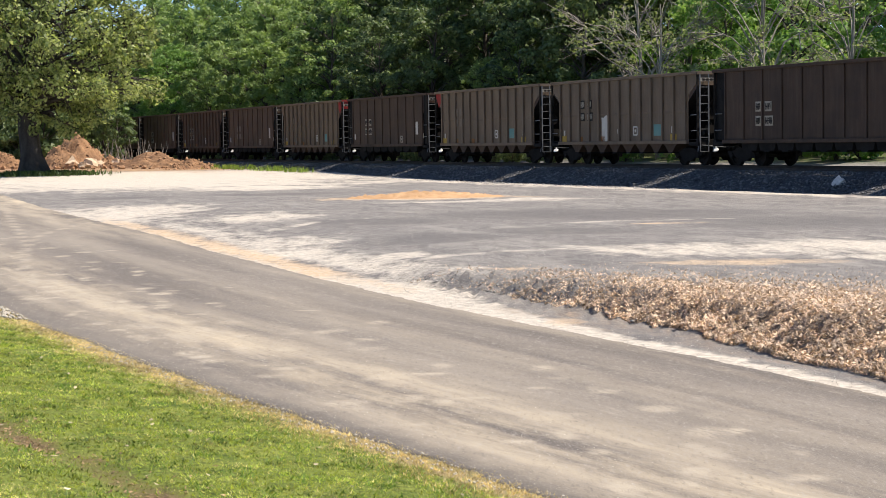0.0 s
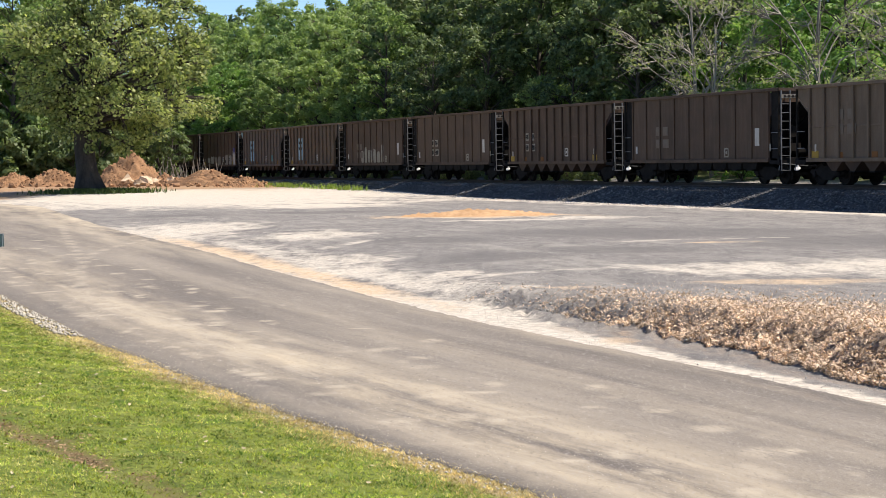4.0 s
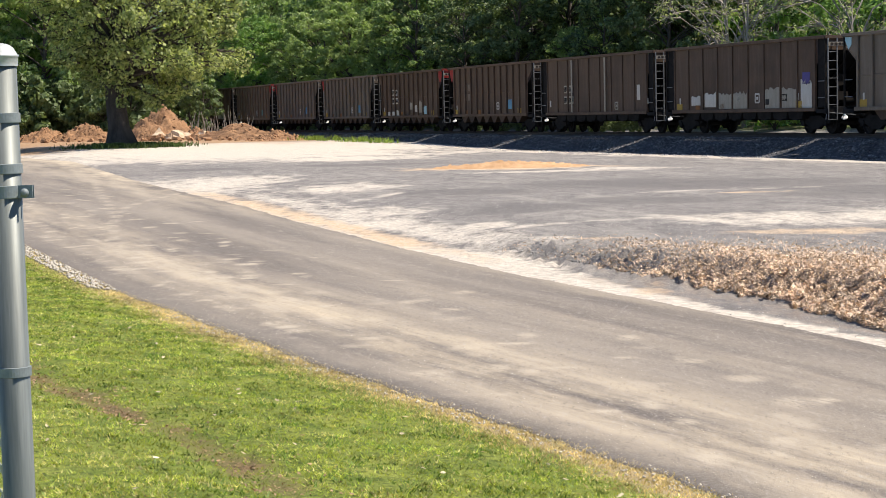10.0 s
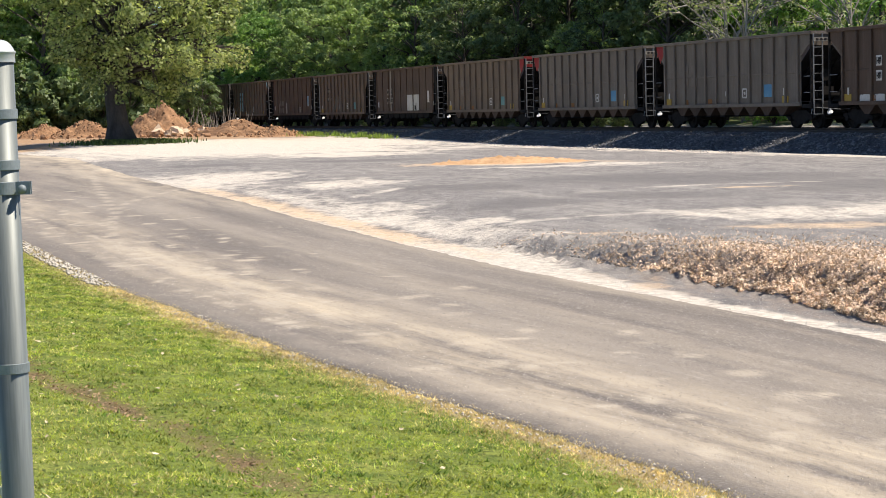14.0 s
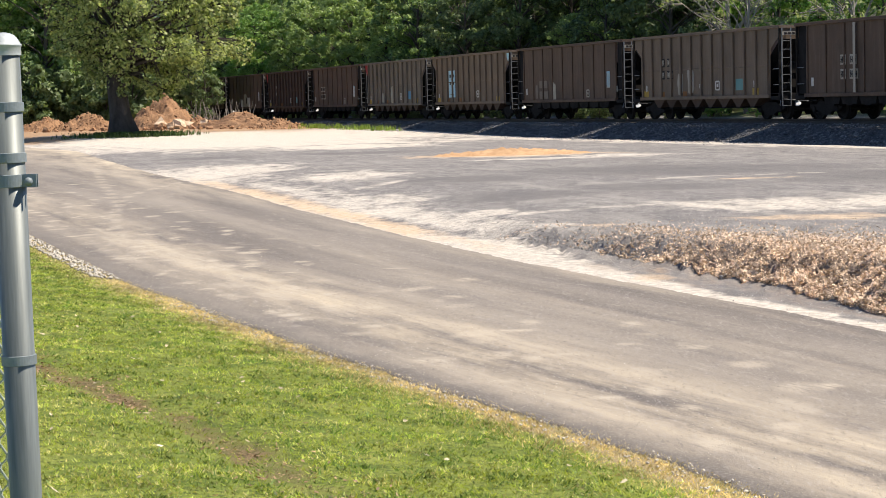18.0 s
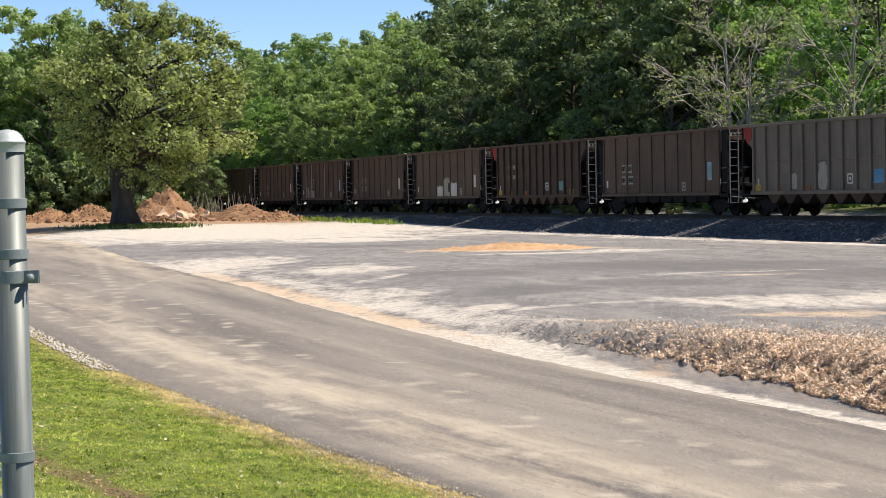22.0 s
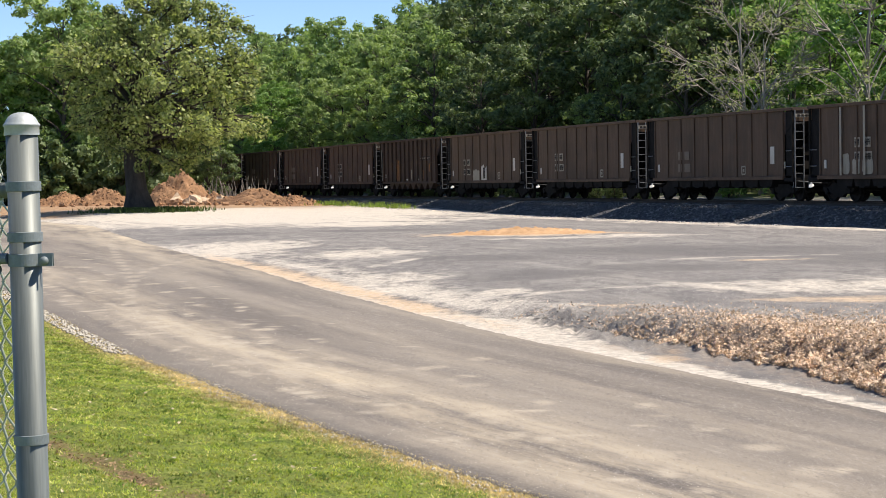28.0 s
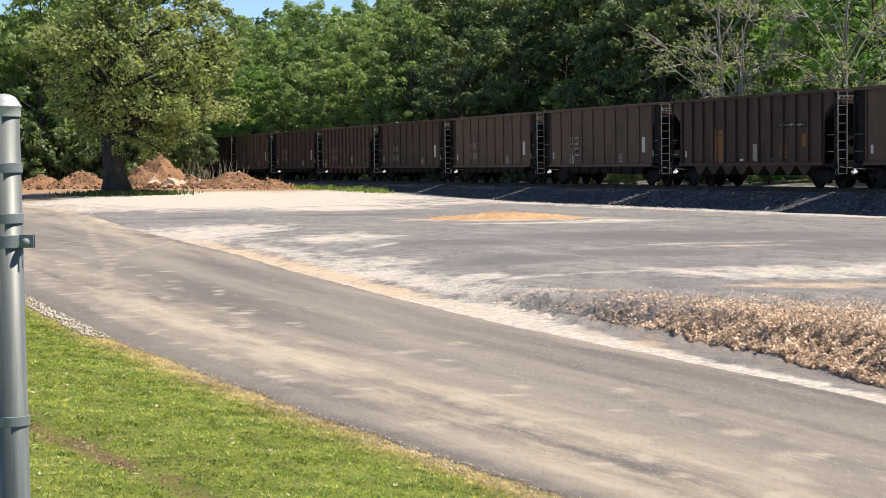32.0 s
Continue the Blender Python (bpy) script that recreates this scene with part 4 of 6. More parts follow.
            top = [(cx - w * 0.52, z1), (cx + w * 0.52, z1)]
            half = 0.16 if kind == "ribbed" else 0.52
            bm_poly(bm, [top[0], (cx - half, z0), (cx + half, z0), top[1]], 2 * yy)
        # bays darker than the livery, for the shade below the sill
        part("hopper_bay", bm, M["shaded_black_steel"] if kind == "panel" else M["paint_dark"], car)
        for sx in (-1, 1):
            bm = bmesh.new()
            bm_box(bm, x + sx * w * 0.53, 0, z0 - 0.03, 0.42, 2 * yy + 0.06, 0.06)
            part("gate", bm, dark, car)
    for e in (-1, 1):
        tr = part("truck", trucks["truck"], None, car, "black cast-steel truck", m=pose(e * 5.75, 0, 0))
        for y in (-1, 1):
            part("side_frame", trucks["side_frame"], None, tr, m=pose(0, y * 1.0, 0))
        for x in (-0.89, 0.89):
            ws = part("wheelset", trucks["wheelset"], None, car, m=pose(e * 5.75 + x, 0, 0.457))
            for y in (-1, 1):
                part("wheel", trucks["wheel"], None, ws, "steel wheel with worn tread", m=pose(0, y * 0.75, 0, 0, 0, 0 if y > 0 else 180))
    return car


# livery: type, paint, and marks (name, metres from the leading end, height over rail, width, height, finish)
STENCIL = lambda p, z, f: [("stencil", p - 1.0, z, 0.50, 0.42, f), ("stencil", p - 0.25, z, 0.40, 0.42, f), ("stencil", p - 1.05, z - 0.60, 0.62, 0.42, f), ("stencil", p - 0.25, z - 0.60, 0.40, 0.42, f)]
PANEL = [("tag_plate", 1.95, 2.08, 0.36, 0.78, "mark_white"), ("notice", 1.45, 1.62, 0.12, 0.30, "mark_pale"), ("notice", 14.15, 1.62, 0.18, 0.36, "mark_white"), ("data_box", 4.65, 1.42, 0.34, 0.36, "mark_pale")]
RIBBED = [("notice", 14.0, 1.55, 0.12, 0.30, "mark_white"), ("notice", 2.4, 1.62, 0.14, 0.3, "mark_white"), ("corner_patch", 14.05, 1.27, 0.55, 0.32, "mark_yellow"), ("corner_patch", 2.3, 1.27, 0.55, 0.32, "mark_yellow"), ("corner_patch", 11.6, 1.25, 0.4, 0.24, "mark_orange"), ("corner_patch", 9.2, 1.25, 0.4, 0.24, "mark_orange"),
          ("data_box", 5.9, 1.60, 0.36, 0.38, "mark_white"), ("notice", 7.6, 1.6, 0.2, 0.22, "mark_white")]
TEAL, BLUE = ("square_patch", 4.0, 1.62, 0.70, 0.52, "mark_teal"), ("square_patch", 4.0, 1.68, 0.74, 0.56, "mark_blue")
RED_BACK, RED_LEAD = ("corner_flag", 15.0, 3.62, 0.8, 0.8, "paint_red"), ("corner_flag", 1.1, 3.62, 0.8, 0.8, "paint_red")
SKY = [("panel_patch", 10.8, 2.3, 1.25, 1.75, "mark_sky"), ("stencil", 11.1, 2.82, 0.24, 0.2, "mark_black"), ("stencil", 10.5, 2.82, 0.24, 0.2, "mark_black"), ("stencil", 11.1, 2.35, 0.24, 0.2, "mark_black"), ("stencil", 10.5, 2.35, 0.24, 0.2, "mark_black"), ("stencil", 10.8, 1.62, 0.7, 0.06, "mark_black")]
DIM = "mark_faint"


def graffiti(p, w, h, f, n, base=1.16):
    rr, out, x = random.Random(int(p * 10 + w * 100 + n)), [], p + w / 2
    while x > p - w / 2 + 0.3:
        bw, bh = min(rr.uniform(0.45, 1.25), x - p + w / 2), h * rr.uniform(0.5, 1.0)
        out.append(("paint_patch", x - bw / 2, base + bh / 2, bw, bh, f))
        x -= bw + rr.uniform(0.03, 0.2)
    return out


CARS = {
    -3: ("panel", "paint_dark", STENCIL(11.0, 2.5, "mark_pale")),
    -2: ("ribbed", "paint_brown", RIBBED),
    -1: ("panel", "paint_dark", STENCIL(11.6, 2.5, "mark_pale")),
    0: ("ribbed", "paint_tan", RIBBED + STENCIL(11.6, 2.95, "mark_black") + [("paint_patch", 9.0, 1.75, 0.75, 1.25, "mark_white"), TEAL]),
    1: ("ribbed", "paint_tan", RIBBED + STENCIL(11.8, 2.9, DIM) + [TEAL, RED_BACK]),
    2: ("panel", "paint_dark", PANEL + STENCIL(11.5, 2.55, "mark_pale")),
    3: ("ribbed", "paint_tan", RIBBED + STENCIL(11.8, 2.9, DIM) + [TEAL, RED_LEAD]),
    4: ("panel", "paint_brown", PANEL + STENCIL(11.5, 2.5, DIM)),
    5: ("ribbed", "paint_brown", RIBBED + STENCIL(11.5, 2.5, "mark_pale")),
    6: ("panel", "paint_brown", PANEL + STENCIL(11.2, 2.35, "mark_pale")),
    7: ("panel", "paint_brown", PANEL + STENCIL(11.4, 2.3, "mark_faint") + graffiti(7.6, 5.6, 1.5, "mark_pale", 9)),
    8: ("ribbed", "paint_tan", RIBBED + SKY),
    9: ("ribbed", "paint_grey", RIBBED + SKY + [TEAL, ("corner_flag", 15.15, 3.75, 0.55, 0.5, "mark_sky")]),
    10: ("panel", "paint_brown", RIBBED + [("bay_patch", 1.95, 1.75, 0.9, 1.3, "mark_white"), ("bay_patch", 3.5, 1.62, 1.2, 0.95, "mark_pale"), ("bay_patch", 5.2, 1.62, 1.25, 0.97, "mark_pale"), ("bay_patch", 6.9, 1.55, 1.3, 0.8, "mark_pale"), ("bay_patch", 8.6, 1.55, 1.2, 0.8, "mark_pale"), ("bay_patch", 10.3, 1.6, 1.1, 0.72, "mark_white"), ("bay_patch", 11.9, 1.58, 0.9, 0.5, "mark_white"), ("square_patch", 2.2, 2.4, 0.6, 0.5, "mark_violet"), ("stencil", 3.5, 1.6, 0.4, 0.3, "mark_black"), ("stencil", 5.0, 1.42, 0.3, 0.25, "mark_black")]),
    11: ("panel", "paint_brown", PANEL + STENCIL(11.6, 2.4, "mark_pale") + [("pale_rib", 10.3, 2.55, 0.16, 2.9, "mark_pale"), ("pale_rib", 5.9, 2.55, 0.16, 2.9, "mark_pale")]),
    12: ("ribbed", "paint_brown", RIBBED + STENCIL(12.0, 2.8, DIM) + [BLUE, RED_BACK]),
    13: ("ribbed", "paint_brown", RIBBED + STENCIL(11.4, 2.75, "mark_white") + [RED_LEAD] + [("bay_patch", 3.7, 1.5, 0.85, 0.6, "mark_sky"), ("bay_patch", 4.9, 1.75, 0.8, 0.9, "mark_pale"), ("bay_patch", 6.2, 1.58, 0.6, 0.45, "mark_white"), ("bay_patch", 7.35, 1.8, 0.75, 0.55, "mark_pale"), ("bay_patch", 9.6, 1.32, 0.75, 0.45, "mark_white"), ("bay_patch", 10.7, 1.27, 0.75, 0.3, "mark_white"), ("bay_patch", 11.8, 1.27, 0.75, 0.3, "mark_white")]),
    14: ("ribbed", "paint_grey", RIBBED + STENCIL(11.8, 2.8, DIM) + [BLUE, RED_BACK]),
    15: ("ribbed", "paint_grey", RIBBED + STENCIL(12.0, 2.6, DIM) + [BLUE, RED_BACK]),
    16: ("ribbed", "paint_tan", RIBBED + STENCIL(12.0, 2.8, DIM) + [TEAL, RED_LEAD]),
    17: ("panel", "paint_brown", PANEL + STENCIL(11.4, 2.5, "mark_pale") + [("pale_rib", 10.2, 2.55, 0.18, 2.9, "mark_pale"), ("square_patch", 6.0, 1.7, 1.45, 1.1, "mark_white"), ("square_patch", 4.6, 1.7, 1.25, 1.1, "mark_white"), ("stencil", 4.8, 1.35, 0.35, 0.3, "mark_black")]),
    18: ("ribbed", "paint_tan", RIBBED + STENCIL(11.8, 2.8, "mark_black") + [TEAL, ("paint_patch", 9.7, 1.75, 0.6, 1.1, "mark_pale"), ("paint_patch", 8.6, 1.85, 0.7, 1.2, "mark_pale")]),
    19: ("panel", "paint_brown", PANEL + [("tag_plate", 1.95, 2.15, 0.40, 0.82, "mark_sky")] + STENCIL(11.6, 2.0, DIM) + [("paint_patch", 9.4, 1.6, 0.5, 1.0, "mark_pale"), ("paint_patch", 12.0, 1.6, 0.4, 0.8, DIM)]),
    20: ("ribbed", "paint_tan", RIBBED + SKY + [("corner_flag", 0.95, 3.75, 0.55, 0.5, "mark_sky")]),
    21: ("ribbed", "paint_grey", RIBBED + STENCIL(12.0, 2.7, DIM) + [BLUE, RED_BACK, ("paint_patch", 8.0, 1.75, 0.75, 1.2, "mark_pale"), ("paint_patch", 10.3, 1.55, 0.5, 0.7, "mark_pale")]),
    22: ("panel", "paint_brown", PANEL + STENCIL(11.7, 2.4, "mark_pale") + [("tag_plate", 1.95, 2.15, 0.42, 0.8, "mark_sky")]),
    23: ("ribbed", "paint_dark", RIBBED + STENCIL(12.0, 2.8, "mark_black") + [TEAL, RED_BACK]),
    24: ("panel", "paint_brown", PANEL + [("bay_patch", 8.5, 1.5, 1.1, 0.75, "mark_white"), ("bay_patch", 7.1, 1.8, 1.35, 1.35, "mark_pale"), ("bay_patch", 5.5, 1.62, 1.4, 1.0, "mark_white"), ("stencil", 7.0, 1.7, 0.3, 0.6, "mark_black")]),
    25: ("panel", "paint_brown", PANEL + STENCIL(11.5, 2.4, DIM)),
    26: ("panel", "paint_brown", PANEL + STENCIL(11.3, 2.5, "mark_pale") + [("pale_rib", 12.2, 2.55, 0.14, 2.9, "mark_pale"), ("pale_rib", 10.4, 2.55, 0.14, 2.9, "mark_pale"), ("pale_rib", 6.2, 2.55, 0.14, 2.9, "mark_pale"), ("tag_plate", 1.95, 2.15, 0.40, 0.82, "mark_sky")] + graffiti(10.9, 2.6, 0.9, "mark_pale", 3)),
    27: ("panel", "paint_brown", PANEL + STENCIL(11.4, 2.2, "mark_faint")),
    28: ("panel", "paint_brown", PANEL + STENCIL(11.4, 2.4, "mark_pale")),
    29: ("panel", "paint_brown", PANEL + STENCIL(11.4, 2.3, "mark_pale") + [("bay_patch", 8.75, 1.5, 1.4, 0.75, "mark_pale"), ("bay_patch", 7.55, 1.65, 1.0, 1.0, "mark_white"), ("stencil", 7.4, 1.6, 0.3, 0.7, "mark_black")]),
    30: ("ribbed", "paint_dark", [("notice", 14.0, 1.55, 0.12, 0.30, "mark_white"), ("paint_patch", 10.6, 1.95, 0.55, 1.7, "mark_orange"), ("paint_patch", 9.95, 1.95, 0.5, 1.7, "mark_orange"), ("paint_patch", 6.7, 1.6, 0.6, 0.85, "mark_pale"), ("paint_patch", 2.6, 2.1, 0.4, 0.6, "mark_orange"), ("data_box", 4.3, 1.6, 0.5, 0.5, "mark_orange"), ("stencil", 3.6, 2.75, 2.4, 0.25, "mark_black"), ("notice", 8.0, 1.25, 0.3, 0.1, "mark_white"), ("notice", 5.4, 1.25, 0.3, 0.1, "mark_white")]),
    31: ("panel", "paint_brown", PANEL + STENCIL(11.3, 2.4, "mark_pale") + [("paint_patch", 11.0, 1.35, 0.6, 0.5, "mark_pale")]),
    32: ("panel", "paint_brown", PANEL + STENCIL(11.3, 2.3, "mark_faint")),
    33: ("panel", "paint_dark", PANEL + STENCIL(11.3, 2.3, "mark_faint")),
}
for k in range(34, 41):
    CARS[k] = ("ribbed" if k in (34, 37) else "panel", "paint_dark" if k % 2 else "paint_brown", (RIBBED if k in (34, 37) else PANEL) + STENCIL(11.4, 2.4, "mark_faint"))
PAINTED = ("side_sheet", "top_chord", "side_sill", "rib", "end_sheet")
LABELS = {"paint_dark": "dark rust-brown coal hopper car", "paint_brown": "weathered brown coal hopper car", "paint_tan": "faded tan-brown ribbed coal hopper car", "paint_grey": "grey-brown ribbed coal hopper car"}
TRAIN = {}


def mark_mesh(name, w, h, finish, ragged):
    bm = bmesh.new()
    if name == "data_box":
        for x, z, a, b in ((0, h / 2, w, 0.07), (0, -h / 2, w, 0.07), (-w / 2, 0, 0.07, h), (w / 2, 0, 0.07, h), (0, 0, w * 0.4, h * 0.35)):
            bm_box(bm, x, 0, z, a, 0.012, b)
    elif name == "paint_patch":
        # ragged rounded daub
        rr = random.Random(int(w * 1000 + h * 77))
        pts = []
        for i in range(18):
            q = 2 * math.pi * i / 18
            c, s = math.cos(q), math.sin(q)
            k = rr.uniform(0.78, 1.06)
            pts.append((math.copysign(abs(c) ** 0.45, c) * w / 2 * k, math.copysign(abs(s) ** 0.45, s) * h / 2 * (k if s > 0 else 1)))
        bm_poly(bm, pts, 0.012)
    elif name == "bay_patch":
        # painted-over panel: straight foot and sides, broken upper edge
        rr = random.Random(int(w * 1000 + h * 177))
        n = 9
        top = [(w / 2 - w * i / (n - 1) + rr.uniform(-0.03, 0.03) * w * (0 < i < n - 1), h * (0.5 - rr.uniform(0, 0.24))) for i in range(n)]
        bm_poly(bm, [(-w / 2, -h / 2), (w / 2, -h / 2)] + top, 0.012)
    elif name == "corner_flag":
        sg = 1 if ragged < 0 else -1
        bm_poly(bm, [(-sg * w / 2, h / 2), (sg * w / 2, h / 2), (sg * w / 2, -h * 0.1), (sg * w * 0.1, -h / 2)], 0.012)
    else:
        bm_box(bm, 0, 0, 0, w, 0.012, h)
    return as_mesh(name, bm, M[finish])


def build_train():
    trucks = truck_meshes()
    protos = {}
    for i in sorted(CARS):
        kind = CARS[i][0]
        if kind not in protos:
            TRAIN[i] = protos[kind] = car_prototype(kind, trucks)
        else:
            TRAIN[i] = copy_thing(protos[kind], pose(0, 0, 0))
    for i, car in TRAIN.items():
        kind, paint, marks = CARS[i]
        for ch in car.children:
            if ch.name.split(".")[0] in PAINTED and not (kind == "panel" and ch.name.startswith("hopper_bay")):
                ch.material_slots[0].link = "OBJECT"
                ch.material_slots[0].material = M[paint]
        red = {1 if p < 8 else -1 for name, p, z, w, h, f in marks if name == "corner_flag" and f == "paint_red"}
        for ch in car.children:
            if ch.name.startswith("end_sheet") and (1 if ch.data.vertices[0].co.x > 0 else -1) in red:
                ch.material_slots[0].material = M["paint_red"]
        for name, p, z, w, h, f in marks:
            x = CAR_PITCH / 2 - p - (0.6 if 1.6 < p < 13.5 else 0.0)
            if name in ("bay_patch", "square_patch"):
                pitch, first, free = (1.05, -6.3, 0.90) if kind == "ribbed" else (1.44, -6.48, 1.32)
                x, w = first + (round((x - first) / pitch - 0.5) + 0.5) * pitch, min(w, free)
            depth = SIDE_Y - 0.07 if name != "pale_rib" else SIDE_Y + 0.03
            if name in ("stencil",):
                depth += 0.012
            ob = part(name, mark_mesh(name, w, h, f, x), None, car, m=pose(x, -depth - 0.01, z))
            if name == "stencil" and f in ("mark_pale", "mark_white", "mark_black") and w > 0.35:
                bm = bmesh.new()
                k = 3 if w > 0.55 else 2
                for j in range(k):
                    bx = (j + 0.5) * w * 0.86 / k - w * 0.43
                    bm_box(bm, bx - 0.05, 0, 0, 0.045, 0.012, h * 0.66)
                    bm_box(bm, bx + 0.05, 0, 0.02 * (j % 2), 0.045, 0.012, h * 0.6)
                    bm_box(bm, bx, 0, h * (0.2 if j % 2 else -0.05), 0.10, 0.012, 0.05)
                bm_box(bm, 0, 0, 0, w * 0.86, 0.01, 0.035)
                part("lettering", as_mesh("lettering", bm, M["mark_pale" if f == "mark_black" else "mark_black"]), None, ob, m=pose(0, -0.012, 0))
        what = LABELS[paint] if kind == "ribbed" else LABELS[paint].replace(" ribbed", "").replace("coal", "flat-sided")
        extra = " with sky-blue lettering panel" if marks[-1][0] != "" and any(k[0] == "panel_patch" for k in marks) else " with pale paint patches" if any(k[0] in ("paint_patch", "bay_patch") for k in marks) else " with faded stencils"
        tagged(car, what + extra, "freight car", "cars of the coal train")


GAP_S = -2.45


def run(t):
    """Metres travelled by the train after t seconds."""
    return 16.772165 * t - 0.0276509 * t * t - 6.38233e-4 * t ** 3


def car_pose(i, t):
    s = GAP_S + (i + 0.5) * CAR_PITCH - run(t)
    x, y, a = track(s)
    return pose(float(x), float(y), RAIL_Z, 0, 0, math.degrees(float(a)) - 90)


def motions():
    for i, car in TRAIN.items():
        walk(car, [(float(t), car_pose(i, t)) for t in range(33)])
    sets = {}
    for car in TRAIN.values():
        for ob in car.children:
            if ob.name.startswith("wheelset"):
                sets.setdefault(round(ob.matrix_basis.translation.x, 2), []).append(ob)
    for x, obs in sets.items():
        first = obs[0]
        walk(first, [(k / 30, pose(x, 0, 0.457, 0, 0, 0) @ Matrix.Rotation(run(k / 30) / 0.457, 4, "Y")) for k in range(961)])
        for ob in obs[1:]:
            ob.rotation_mode = "QUATERNION"
            ob.animation_data_create()
            ob.animation_data.action = first.animation_data.action
            ob.animation_data.action_slot = first.animation_data.action_slot


build_train()


# ---- trees ----
def tube(pts, radii, seg=6):
    """Tapered tube through points: vertices and quads."""
    pts = np.asarray(pts, dtype=float)
    n = len(pts)
    d = np.gradient(pts, axis=0)
    d /= np.linalg.norm(d, axis=1, keepdims=True) + 1e-9
    ref = np.where(np.abs(d[:, 2:3]) > 0.9, np.array([[1.0, 0, 0]]), np.array([[0, 0, 1.0]]))
    u = np.cross(d, ref)
    u /= np.linalg.norm(u, axis=1, keepdims=True) + 1e-9
    w = np.cross(d, u)
    a = np.linspace(0, 2 * math.pi, seg, endpoint=False)
    v = pts[:, None] + (u[:, None] * np.cos(a)[None, :, None] + w[:, None] * np.sin(a)[None, :, None]) * np.asarray(radii)[:, None, None]
    i = (np.arange(n - 1)[:, None] * seg + np.arange(seg)[None])
    j = (np.arange(n - 1)[:, None] * seg + (np.arange(seg)[None] + 1) % seg)
    return v.reshape(-1, 3), np.stack([i.ravel(), j.ravel(), (j + seg).ravel(), (i + seg).ravel()], 1)


def joined(tubes):
    vs, fs, k = [], [], 0
    for v, f in tubes:
        vs.append(v)
        fs.append(f + k)
        k += len(v)
    return np.concatenate(vs), np.concatenate(fs)


def leaves(centres, radius, per, size, rs, flat=0.75, shell=0.5, broad=False):
    """Leaf sprays lying on the outside of uneven round clumps; broad gives four-cornered leaves."""
    c = np.repeat(centres, per, 0)
    r = np.repeat(radius, per)
    n = len(c)
    d = rs.normal(size=(n, 3))
    d /= np.linalg.norm(d, axis=1, keepdims=True)
    p = c + d * (r * rs.uniform(shell, 1.08, n))[:, None] * np.array([1, 1, flat])
    nrm = d * 0.85 + rs.normal(size=(n, 3)) * 0.36 + np.array([0, 0, 0.3])
    nrm /= np.linalg.norm(nrm, axis=1, keepdims=True)
    t = np.cross(nrm, rs.normal(size=(n, 3)))
    t /= np.linalg.norm(t, axis=1, keepdims=True) + 1e-9
    b = np.cross(nrm, t)
    L = (size * rs.uniform(0.6, 1.4, n))[:, None]
    if broad:
        v = np.stack([p - t * L * 0.5, p - b * L * 0.36 + nrm * L * 0.06, p + t * L * 0.5, p + b * L * 0.36 + nrm * L * 0.06], 1)
        return v.reshape(-1, 3), np.arange(n * 4).reshape(-1, 4)
    v = np.stack([p - t * L * 0.46 + b * L * 0.40, p - t * L * 0.34 - b * L * 0.44, p + t * L * 0.56], 1)
    return v.reshape(-1, 3), np.arange(n * 3).reshape(-1, 3)


